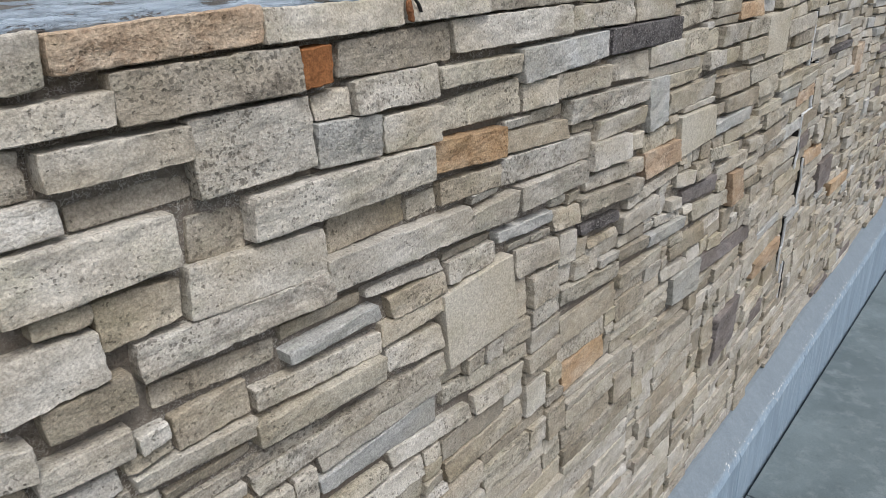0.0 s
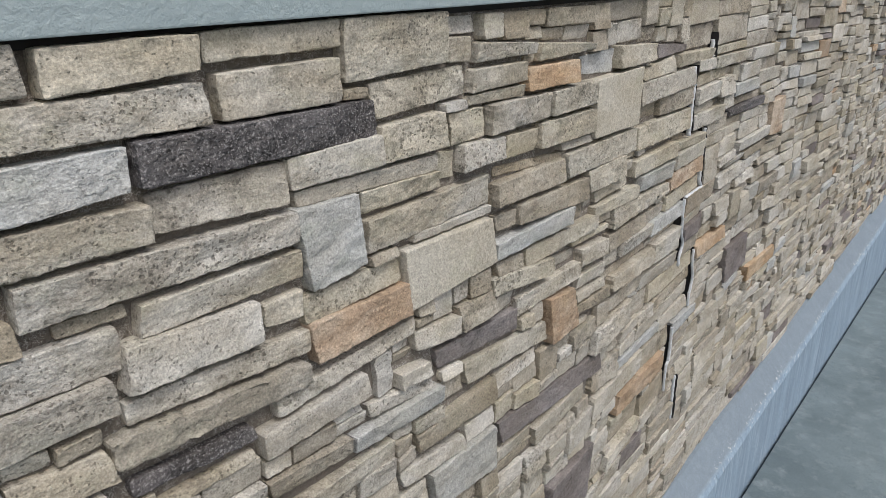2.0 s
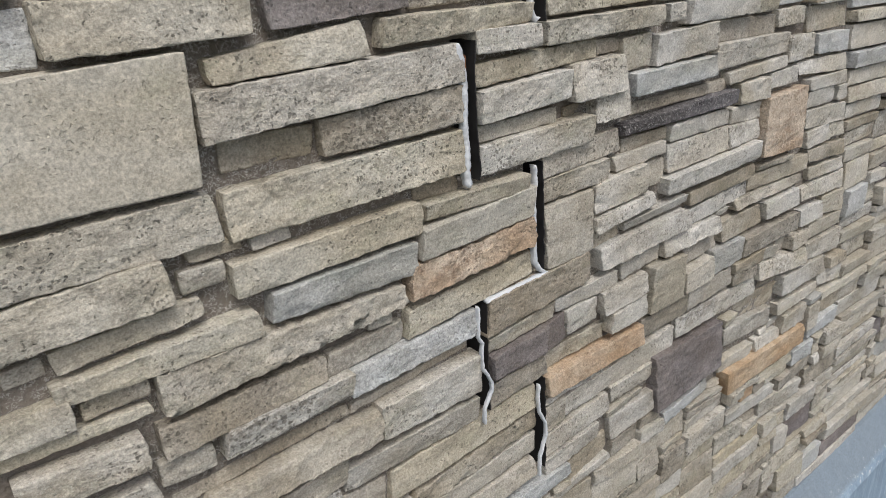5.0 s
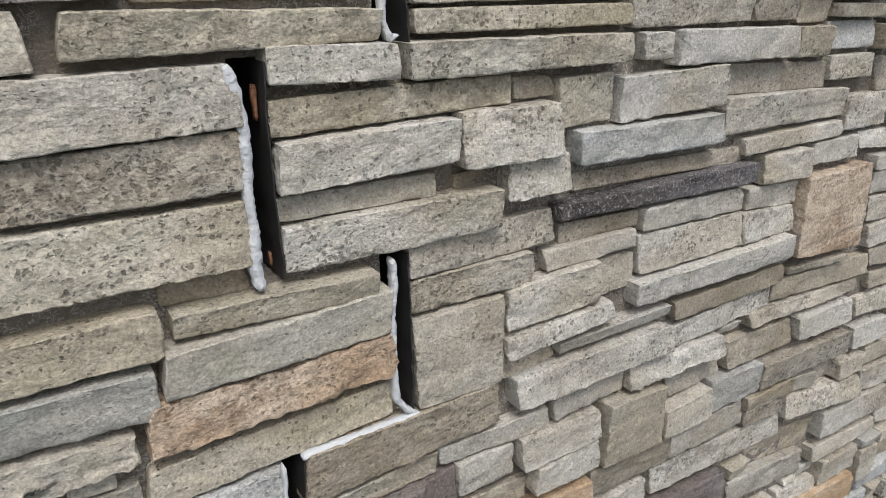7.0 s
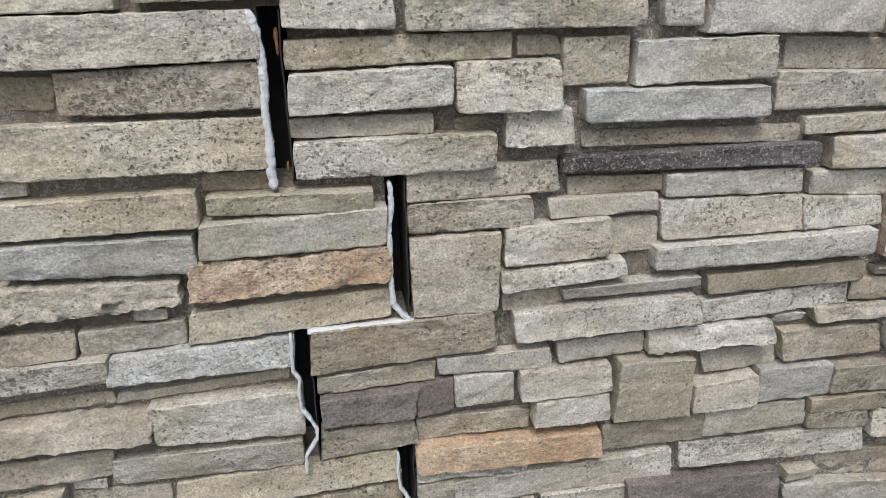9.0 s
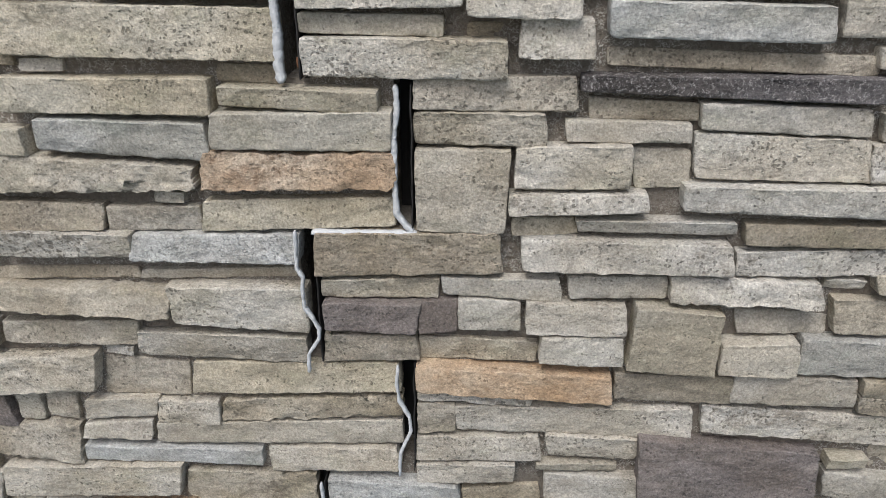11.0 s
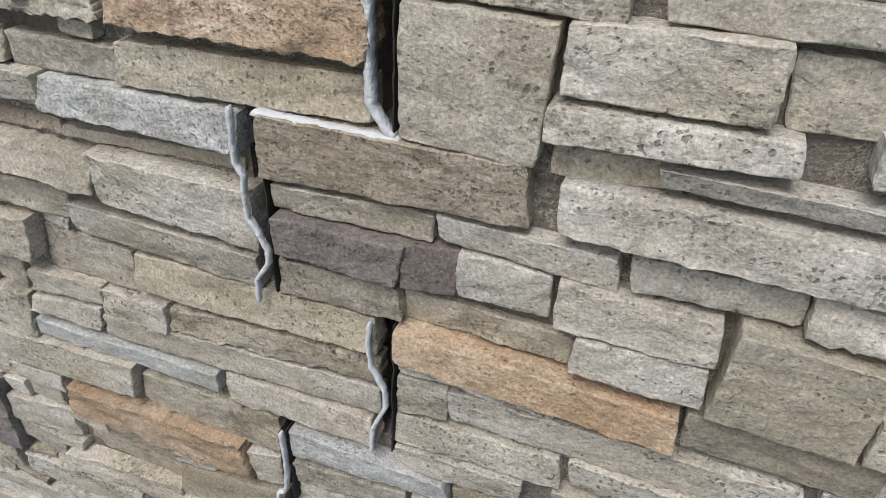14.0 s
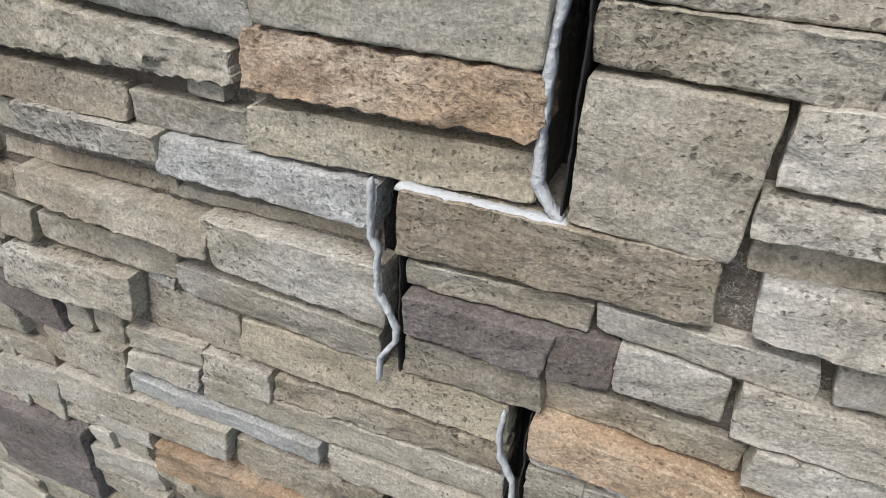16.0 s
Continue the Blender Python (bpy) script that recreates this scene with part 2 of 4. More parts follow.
def plain_material(name, color, rough=0.7, fine_scale=90, strength=0.2):
    m, nodes, links, bsdf = material(name)
    geo = nodes.new("ShaderNodeNewGeometry")
    n = noise_node(nodes, links, geo.outputs["Position"], fine_scale, 4)
    links.new(mix(nodes, links, n, tuple(0.8 * c for c in color), tuple(1.2 * c for c in color)), bsdf.inputs["Base Color"])
    bsdf.inputs["Roughness"].default_value = rough
    bump(nodes, links, bsdf, ((n, strength, 0.002),))
    return m


MORTAR = mortar_material()
FOOTING = concrete_material("footing_concrete", (0.275, 0.365, 0.46), (0.21, 0.285, 0.365), (0.41, 0.50, 0.59), 1.8, 0.8, True, BASE - 0.082)
PAVING = concrete_material("paving_concrete", (0.165, 0.209, 0.226), (0.108, 0.141, 0.156), (0.23, 0.272, 0.282), 1.3, 0.85)
EARTH = concrete_material("ground_earth", (0.16, 0.15, 0.13), (0.12, 0.12, 0.10), (0.2, 0.19, 0.16), 0.5, 0.95)
PANEL = paint_material("panel_paint", (0.335, 0.405, 0.425), (0.30, 0.37, 0.39), (0.3, 0.3, 0.3), 0.0, 0.65, 0.9)
SILL = paint_material("flaking_sill_paint", (0.40, 0.485, 0.585), (0.32, 0.40, 0.50), (0.125, 0.12, 0.115), 0.575, 0.55, 0.6)
ROT = stone_material("rotten_wood", (0.50, 0.23, 0.05), (0.38, 0.15, 0.03), (0.16, 0.07, 0.02), 0.5)
# black of the paper; also painted shade below panel and porch deck
BLACK = plain_material("black_paper_and_shade", (0.022, 0.021, 0.021), 0.8)
CAULK = plain_material("grey_caulk", (0.61, 0.635, 0.66), 0.9, 260, 0.9)
BLIND = plain_material("tan_blind", (0.29, 0.262, 0.23), 0.8, 30, 0.1)
CORE = plain_material("grey_block", (0.25, 0.24, 0.23), 0.9)
BOARD = plain_material("weathered_board", (0.42, 0.41, 0.39), 0.8, 40, 0.4)
glass_m, gn, gl, gb = material("window_glass")
gb.inputs["Transmission Weight"].default_value = 1.0
gb.inputs["Roughness"].default_value = 0.02
gb.inputs["IOR"].default_value = 1.45


# ---- builders ----
def mesh_object(name, verts, faces, mats, parent=None, label="", slots=None, smooth=None):
    me = bpy.data.meshes.new(name)
    me.from_pydata(verts, [], faces)
    for m in mats if isinstance(mats, (list, tuple)) else [mats]:
        me.materials.append(m)
    if slots is not None:
        me.polygons.foreach_set("material_index", slots)
    if smooth is not None:
        me.polygons.foreach_set("use_smooth", smooth)
    me.update()
    ob = new(name, me)
    if parent:
        ob.parent = parent
    if label:
        ob["label"] = label
    return ob


def box_bm(bm, x0, y0, z0, x1, y1, z1, bevel=0.0):
    b = bmesh.new()
    bmesh.ops.create_cube(b, size=1.0, matrix=Matrix.LocRotScale(((x0 + x1) / 2, (y0 + y1) / 2, (z0 + z1) / 2), None, (x1 - x0, y1 - y0, z1 - z0)))
    if bevel:
        bmesh.ops.bevel(b, geom=b.edges[:], offset=bevel, segments=2, affect="EDGES", profile=0.6)
    tmp = bpy.data.meshes.new("tmp")
    b.to_mesh(tmp)
    b.free()
    bm.from_mesh(tmp)
    bpy.data.meshes.remove(tmp)


def part(name, bm, mat, parent=None, label=""):
    me = bpy.data.meshes.new(name)
    bm.to_mesh(me)
    bm.free()
    me.materials.append(mat)
    ob = new(name, me)
    if parent:
        ob.parent = parent
    if label:
        ob["label"] = label
    return ob


def box_part(name, x0, y0, z0, x1, y1, z1, mat, parent=None, label="", bevel=0.0):
    bm = bmesh.new()
    box_bm(bm, x0, y0, z0, x1, y1, z1, bevel)
    return part(name, bm, mat, parent, label)


# ---- the wall: sizes ----
WEST, EAST = -2.5, 15.0          # ends of the wall
BED = 0.015                      # plane of the mortar between the stones
JAMB = 1.15                      # where the window opening ends and the painted panel begins


def grade(x):
    """Height of the pavement, which falls along the wall."""
    return -0.10 - 0.06 * x


def fall(x):
    """Slope of the courses, which are not quite level."""
    return float(np.interp(x, [0.5, 1.0, 1.5, 2.0, 2.5, 3.0, 3.5], [-0.018, -0.03, -0.035, -0.01, 0.022, 0.0, -0.04]))


def stone_mesh(x0, z0, w, h, proud, seed, cell, rough=1.0, slope=None, rise=0.0, lean=0.0, splay=0.0):
    """Split-faced block: uneven ledged face, chipped outline, worn arris, sides running back into the mortar."""
    rng = random.Random(seed)
    nx, nz = max(3, min(56, round(w / cell))), max(2, min(22, round(h / cell)))
    off = Vector((rng.uniform(0, 99), rng.uniform(0, 99), rng.uniform(0, 99)))
    slope = fall(x0 + w / 2) + rng.uniform(-0.012, 0.012) if slope is None else slope
    tilt_x, tilt_z = rng.uniform(-0.003, 0.003) * min(rough, 1.0), rng.uniform(-0.0025, 0.0025) * min(rough, 1.0)
    chip = min(0.0012, 0.035 * h) * (rough if rough <= 1 else 1.5 * rough)
    arris = min(0.0008, 0.04 * h)
    ledge = rng.uniform(0.4, 1.5) * min(rough, 1.5)

    def outline(u, v):
        """Place on the wall of (u, v) from 0 to 1 across the block."""
        x = x0 + u * w + v * (lean + u * (splay - lean))
        z = z0 + slope * w * u + v * (h + rise * u)
        jx = chip * 0.5 * noise.noise(Vector((z * 38, 3.1, u * 7)) + off) + 1.0 * chip * noise.noise(Vector((z * 130, 9.1, u * 7)) + off)
        jz = chip * 0.7 * noise.noise(Vector((x * 16, 7.7, v * 7)) + off) + 1.0 * chip * noise.noise(Vector((x * 120, 1.7, v * 9)) + off)
        corner = max(0.0, 1 - min(u, 1 - u) * w / 0.005) * max(0.0, 1 - min(v, 1 - v) * h / 0.005)
        pull = corner * 0.0008
        return x + jx + (pull if u < 0.5 else -pull), z + jz + (pull if v < 0.5 else -pull)

    verts, faces, smooth = [], [], []
    us = [0.0, 0.22 / nx] + [(i + 0.5 + rng.uniform(-0.2, 0.2)) / nx for i in range(nx)] + [1 - 0.22 / nx, 1.0]
    vs = [0.0, 0.22 / nz] + [(i + 0.5 + rng.uniform(-0.2, 0.2)) / nz for i in range(nz)] + [1 - 0.22 / nz, 1.0]
    inset_u, inset_v = arris / w, arris / h
    for j, v in enumerate(vs):
        for i, u in enumerate(us):
            uu = min(max(u, inset_u), 1 - inset_u)
            vv = min(max(v, inset_v), 1 - inset_v)
            x, z = outline(uu, vv)
            p = Vector((x * 28, 0.0, z * 46)) + off
            y = -proud + tilt_x * (u - 0.5) * 2 + tilt_z * (v - 0.5) * 2
            if cell < 0.016:
                step = noise.noise(Vector((x * 26, 4.4, z * 58)) + off)
                y -= min(rough, 1.4) * (0.0013 * noise.noise(p) + 0.0010 * noise.noise(p * 2.3) + 0.0012 * noise.noise(p * 5.1) + 0.0011 * noise.noise(p * 10.7))
                y += ledge * 0.0012 * min(1.0, max(0.0, (step - 0.12) * 7))
            else:
                y -= 0.003 * noise.noise(p * 2)
            if i in (0, len(us) - 1) or j in (0, len(vs) - 1):
                y += 0.0026 * max(0.0, noise.noise(p * 3.1 + off) - 0.2) * 2
            verts.append((x, y, z))
    wid = len(us)
    for j in range(len(vs) - 1):
        for i in range(wid - 1):
            a = j * wid + i
            faces.append((a, a + 1, a + wid + 1, a + wid))
            smooth.append(True)
    ring = [(i, 0) for i in range(wid)] + [(wid - 1, j) for j in range(1, len(vs))] + [(i, len(vs) - 1) for i in range(wid - 2, -1, -1)] + [(0, j) for j in range(len(vs) - 2, 0, -1)]
    front = [j * wid + i for i, j in ring]
    n = len(ring)
    for depth in (arris, None):
        start = len(verts)
        for k, (i, j) in enumerate(ring):
            x, z = outline(us[i], vs[j])
            yf = verts[front[k]][1]
            verts.append((x, yf + arris if depth else BED + 0.004, z))
        prev = front if depth else list(range(start - n, start))
        for k in range(n):
            k2 = (k + 1) % n
            faces.append((prev[k2], prev[k], start + k, start + k2))
            smooth.append(False)
    return verts, faces, smooth


LAID = []


def lay(kind, x, z, w, h, proud=0.0, slope=0.0, rise=0.0, lean=0.0, splay=0.0, rough=1.0):
    """One stone of the facing: its kind, lower left corner, width and height, how far its face stands out,
    how its bed tips, how much taller its far end is, how its two ends lean, how ragged it is."""
    LAID.append((kind, x, z, w, h, proud, slope, rise, lean, splay, rough))


# ---- stones of the facing ----
# from 0.25 m along the wall
lay("cream", 0.744, 0.880, 0.170, 0.027, -0.002, -0.112, 0.000, -0.004, -0.004)
lay("blue", 0.633, 0.913, 0.205, 0.025, -0.004, -0.069, 0.022, -0.005, -0.003)
lay("grey", 0.635, 0.944, 0.211, 0.024, -0.002, 0.014, 0.003, -0.002, -0.002)
lay("cream", 0.548, 0.974, 0.312, 0.027, -0.001, -0.011, 0.005, -0.005, -0.003)
lay("olive", 0.559, 1.031, 0.179, 0.032, 0.008, -0.039, 0.001, -0.003, 0.002)
lay("cream", 0.433, 1.060, 0.125, 0.019, 0.001, -0.088, 0.004, -0.002, 0.002)
lay("cream", 0.745, 1.061, 0.120, 0.029, 0.000, 0.033, -0.010, 0.003, 0.001)
lay("cream", 0.563, 1.074, 0.180, 0.026, -0.000, -0.100, 0.004, 0.000, 0.000)
lay("blue", 0.606, 1.109, 0.138, 0.016, 0.006, -0.036, 0.005, -0.002, -0.006)
lay("cream", 0.359, 1.110, 0.079, 0.024, 0.006, -0.104, 0.006, 0.000, 0.001)
lay("tan", 0.463, 1.132, 0.133, 0.022, -0.008, -0.106, 0.002, 0.003, 0.004)
lay("cream", 0.334, 1.133, 0.028, 0.033, 0.008, -0.098, 0.000, 0.006, 0.002)
lay("cream", 0.725, 1.136, 0.139, 0.011, -0.003, -0.111, 0.006, 0.001, -0.004)
lay("tan", 0.376, 1.151, 0.074, 0.032, 0.005, -0.027, 0.001, -0.001, 0.000)
lay("cream", 0.674, 1.165, 0.245, 0.040, 0.007, -0.045, 0.000, -0.005, -0.002)
lay("cream", 0.457, 1.166, 0.217, 0.036, 0.006, -0.032, -0.004, 0.002, 0.002)
lay("cream", 0.347, 1.183, 0.084, 0.050, 0.007, 0.060, -0.007, 0.010, 0.000)
lay("cream", 0.512, 1.201, 0.162, 0.050, 0.002, -0.068, 0.000, 0.007, 0.000)
lay("tan", 0.682, 1.204, 0.125, 0.040, -0.012, -0.005, -0.004, 0.005, -0.000)
lay("tan", 0.433, 1.205, 0.073, 0.046, -0.001, 0.069, -0.009, 0.001, 0.004)
lay("tan", 0.385, 1.240, 0.046, 0.016, 0.001, -0.102, -0.000, 0.002, 0.004)
lay("tan", 0.525, 1.250, 0.062, 0.044, -0.012, -0.104, 0.001, 0.006, 0.004)
lay("cream", 0.588, 1.252, 0.263, 0.045, 0.008, -0.027, 0.001, 0.002, -0.004)
lay("cream", 0.366, 1.259, 0.147, 0.051, 0.008, -0.007, -0.004, 0.011, 0.001)
lay("blue", 0.676, 1.302, 0.088, 0.046, 0.005, -0.057, 0.000, 0.001, 0.000)
lay("cream", 0.542, 1.306, 0.131, 0.072, 0.004, 0.008, -0.002, -0.001, -0.003)
lay("tan", 0.433, 1.311, 0.108, 0.020, -0.011, -0.018, 0.003, 0.002, 0.002)
lay("cream", 0.419, 1.347, 0.121, 0.030, 0.009, -0.008, -0.001, 0.002, 0.002)
lay("cream", 0.728, 1.347, 0.137, 0.034, 0.006, -0.028, 0.005, 0.000, 0.000)
lay("cream", 0.679, 1.349, 0.047, 0.025, -0.002, 0.000, 0.003, 0.000, 0.001)
lay("rust", 0.663, 1.382, 0.040, 0.039, 0.007, 0.064, -0.002, 0.001, 0.003)
lay("tan", 0.483, 1.383, 0.180, 0.041, 0.008, 0.000, 0.000, 0.002, 0.002)
lay("grey", 0.399, 1.385, 0.082, 0.025, 0.008, 0.012, 0.001, 0.005, 0.005)
lay("tan", 0.712, 1.386, 0.180, 0.035, -0.000, -0.022, 0.009, 0.006, 0.000)
lay("cream", 0.408, 1.418, 0.031, 0.040, 0.007, 0.066, -0.000, 0.008, 0.003)
lay("orange", 0.443, 1.427, 0.185, 0.029, 0.007, 0.016, 0.004, 0.001, 0.002)
lay("cream", 0.628, 1.428, 0.185, 0.031, 0.005, 0.000, -0.003, 0.003, 0.003)

# from 0.75 m along the wall
lay("orange", 1.187, 0.752, 0.152, 0.057, -0.004, 0.057, -0.007, -0.013, -0.004)
lay("tan", 0.859, 0.773, 0.197, 0.042, -0.004, -0.015, 0.003, -0.009, -0.006)
lay("olive", 0.851, 0.915, 0.213, 0.026, -0.004, -0.103, 0.001, 0.004, -0.004)
lay("olive", 1.167, 0.936, 0.211, 0.035, 0.000, -0.108, 0.000, -0.005, -0.005)
lay("smooth", 0.861, 0.972, 0.163, 0.114, 0.006, 0.006, 0.006, -0.006, -0.013)
lay("cream", 0.751, 1.022, 0.104, 0.032, 0.000, -0.100, 0.006, -0.002, -0.006)
lay("tan", 1.036, 1.039, 0.117, 0.047, -0.001, -0.051, -0.007, -0.002, -0.004)
lay("black", 1.227, 1.047, 0.142, 0.018, -0.002, -0.096, 0.003, 0.000, -0.006)
lay("cream", 1.136, 1.085, 0.083, 0.036, -0.000, -0.118, -0.000, -0.007, -0.005)
lay("grey", 1.216, 1.086, 0.230, 0.033, 0.006, -0.083, -0.003, 0.001, -0.001, 2.0)
lay("tan", 0.766, 1.090, 0.101, 0.032, 0.000, -0.010, -0.001, -0.006, -0.003)
lay("blue", 0.983, 1.116, 0.149, 0.017, 0.001, -0.081, 0.004, -0.002, -0.006)
lay("cream", 1.236, 1.123, 0.216, 0.024, -0.001, -0.079, 0.004, 0.001, 0.001)
lay("cream", 1.037, 1.148, 0.195, 0.039, 0.007, -0.021, -0.002, -0.004, -0.003)
lay("cream", 0.919, 1.150, 0.104, 0.031, 0.006, -0.058, 0.012, 0.001, 0.003)
lay("cream", 1.239, 1.158, 0.149, 0.047, 0.008, -0.067, -0.003, 0.006, 0.004)
lay("cream", 0.926, 1.190, 0.060, 0.015, -0.001, 0.017, -0.005, -0.003, 0.000)
lay("cream", 0.986, 1.198, 0.261, 0.039, -0.001, -0.069, 0.005, 0.003, -0.002)
lay("olive", 0.807, 1.205, 0.056, 0.026, -0.009, 0.016, -0.001, 0.000, 0.000)
lay("tan", 0.865, 1.207, 0.121, 0.030, 0.001, -0.033, -0.001, 0.000, 0.004)
lay("tan", 1.004, 1.241, 0.165, 0.030, -0.002, -0.069, 0.000, 0.001, -0.002)
lay("cream", 1.169, 1.249, 0.282, 0.038, 0.005, -0.032, -0.003, 0.002, 0.001)
lay("orange", 0.846, 1.253, 0.151, 0.039, 0.005, -0.086, 0.004, 0.000, 0.001)
lay("cream", 1.040, 1.293, 0.083, 0.039, 0.006, -0.012, -0.003, 0.000, 0.001)
lay("cream", 1.124, 1.295, 0.167, 0.037, 0.005, -0.032, -0.002, 0.000, 0.001)
lay("cream", 0.769, 1.297, 0.090, 0.042, 0.008, -0.045, 0.001, -0.002, 0.004)
lay("olive", 0.867, 1.299, 0.168, 0.035, -0.003, -0.028, 0.012, 0.001, 0.002)
lay("blue", 1.035, 1.332, 0.243, 0.046, 0.008, 0.029, -0.007, 0.000, 0.004)
lay("olive", 0.867, 1.351, 0.165, 0.025, 0.007, -0.018, 0.000, 0.001, 0.002)
lay("cream", 0.897, 1.388, 0.265, 0.039, 0.005, -0.011, 0.001, -0.003, 0.002)
lay("cream", 1.166, 1.388, 0.200, 0.033, 0.005, -0.030, 0.007, 0.001, -0.005)
lay("olive", 1.225, 1.424, 0.133, 0.037, 0.009, 0.057, -0.006, 0.002, 0.003)
lay("cream", 0.816, 1.430, 0.145, 0.030, 0.008, 0.000, 0.002, 0.003, 0.001)
lay("tan", 0.965, 1.430, 0.252, 0.031, 0.004, -0.012, 0.008, 0.001, -0.005)

# from 1.25 m along the wall
lay("blue", 1.662, 0.730, 0.156, 0.073, 0.005, -0.115, 0.015, -0.013, -0.004)
lay("cream", 1.591, 0.818, 0.148, 0.026, -0.000, -0.118, 0.000, -0.005, -0.005)
lay("tan", 1.629, 0.854, 0.196, 0.031, 0.001, -0.051, 0.015, -0.004, -0.006)
lay("olive", 1.744, 0.913, 0.238, 0.037, -0.002, -0.093, 0.000, -0.003, -0.007)
lay("blue", 1.507, 0.928, 0.175, 0.027, 0.005, -0.052, 0.002, -0.002, -0.002)
lay("tan", 1.377, 0.942, 0.123, 0.027, 0.002, -0.057, -0.002, -0.005, 0.000)
lay("cream", 1.540, 0.962, 0.129, 0.022, -0.004, -0.121, -0.000, -0.004, -0.006)
lay("plum", 1.680, 0.970, 0.208, 0.032, -0.004, -0.100, 0.009, -0.005, -0.006)
lay("cream", 1.594, 0.980, 0.068, 0.026, 0.005, -0.116, -0.000, -0.001, -0.006)
lay("cream", 1.372, 1.004, 0.166, 0.034, 0.006, 0.000, -0.001, -0.002, -0.003)
lay("tan", 1.732, 1.009, 0.089, 0.043, 0.004, 0.016, -0.003, -0.006, -0.006)
lay("cream", 1.633, 1.021, 0.094, 0.031, 0.002, -0.115, -0.001, -0.004, 0.001)
lay("cream", 1.397, 1.044, 0.235, 0.023, -0.001, 0.037, -0.001, 0.000, 0.002)
lay("orange", 1.457, 1.087, 0.163, 0.053, 0.006, 0.006, -0.008, -0.005, -0.003)
lay("smooth", 1.619, 1.091, 0.194, 0.086, 0.007, 0.036, -0.012, -0.006, -0.012)
lay("olive", 1.450, 1.138, 0.162, 0.035, -0.003, 0.000, -0.003, 0.000, -0.004)
lay("olive", 1.398, 1.157, 0.051, 0.026, -0.002, -0.118, 0.007, 0.000, 0.002)
lay("blue", 1.461, 1.177, 0.088, 0.100, 0.004, 0.054, -0.010, -0.013, -0.006)
lay("cream", 1.637, 1.180, 0.174, 0.012, -0.002, -0.023, 0.001, 0.001, -0.002)
lay("cream", 1.555, 1.191, 0.253, 0.043, -0.001, 0.004, 0.002, -0.001, -0.004)
lay("cream", 1.263, 1.203, 0.192, 0.033, 0.000, -0.031, 0.001, 0.003, -0.002)
lay("olive", 1.550, 1.242, 0.143, 0.029, -0.001, 0.007, -0.005, -0.002, -0.003)
lay("cream", 1.734, 1.253, 0.104, 0.038, 0.005, 0.000, -0.006, 0.008, 0.003)
lay("grey", 1.456, 1.276, 0.233, 0.018, -0.001, -0.039, 0.005, -0.002, -0.004)
lay("olive", 1.716, 1.293, 0.081, 0.043, -0.002, -0.012, 0.000, -0.003, -0.002)
lay("grey", 1.294, 1.294, 0.152, 0.037, -0.002, -0.066, 0.009, -0.001, 0.001)
lay("cream", 1.448, 1.297, 0.137, 0.036, 0.006, 0.007, 0.001, -0.003, -0.004)
lay("olive", 1.585, 1.298, 0.117, 0.044, 0.007, -0.009, 0.003, -0.002, -0.006)
lay("black", 1.287, 1.339, 0.291, 0.041, 0.007, -0.021, 0.002, 0.000, -0.007)
lay("olive", 1.579, 1.351, 0.174, 0.042, -0.004, 0.035, -0.005, -0.006, 0.001)
lay("cream", 1.377, 1.382, 0.147, 0.044, 0.005, -0.014, 0.003, 0.000, 0.001)
lay("olive", 1.534, 1.397, 0.180, 0.068, 0.004, 0.032, -0.007, 0.001, -0.004)
lay("olive", 1.366, 1.436, 0.167, 0.027, 0.001, 0.000, 0.002, 0.000, 0.002)

# from 1.75 m along the wall
lay("cream", 2.015, 0.177, 0.220, 0.063, 0.000, 0.066, 0.000, 0.013, 0.013)
lay("cream", 2.022, 0.280, 0.161, 0.036, -0.001, 0.080, -0.001, 0.010, 0.003)
lay("cream", 2.181, 0.302, 0.175, 0.045, 0.001, 0.091, -0.002, 0.009, -0.009)
lay("cream", 2.139, 0.346, 0.205, 0.051, -0.003, 0.079, -0.001, 0.012, 0.005)
lay("plum", 1.992, 0.400, 0.171, 0.140, 0.008, 0.079, 0.000, 0.013, 0.013)
lay("cream", 2.246, 0.425, 0.179, 0.038, 0.006, 0.094, -0.001, 0.008, 0.003)
lay("tan", 2.167, 0.436, 0.068, 0.046, -0.003, -0.086, -0.000, 0.006, 0.008)
lay("cream", 2.170, 0.479, 0.107, 0.049, -0.002, 0.088, -0.001, 0.006, -0.006)
lay("cream", 2.063, 0.588, 0.096, 0.051, 0.006, 0.082, 0.000, 0.012, 0.012)
lay("cream", 2.167, 0.609, 0.233, 0.051, 0.006, 0.072, 0.000, 0.009, 0.009)
lay("cream", 1.953, 0.672, 0.182, 0.044, 0.000, 0.073, 0.000, -0.009, -0.008)
lay("tan", 2.167, 0.678, 0.114, 0.042, 0.001, -0.087, 0.020, 0.006, 0.007, 2.0)
lay("plum", 1.841, 0.746, 0.368, 0.044, -0.001, -0.070, 0.000, -0.009, -0.009)
lay("cream", 2.158, 0.772, 0.164, 0.050, 0.007, 0.073, 0.003, 0.010, 0.010)
lay("tan", 2.077, 0.821, 0.093, 0.030, 0.001, 0.039, 0.004, 0.002, -0.000)
lay("tan", 2.170, 0.834, 0.046, 0.044, 0.000, 0.065, -0.007, 0.009, 0.007)
lay("tan", 2.224, 0.843, 0.158, 0.030, -0.003, 0.025, 0.003, 0.004, 0.005)
lay("orange", 1.983, 0.879, 0.103, 0.088, 0.007, 0.000, -0.009, -0.003, -0.013)
lay("tan", 2.225, 0.892, 0.203, 0.032, 0.007, -0.015, 0.004, 0.006, 0.006, 2.0)
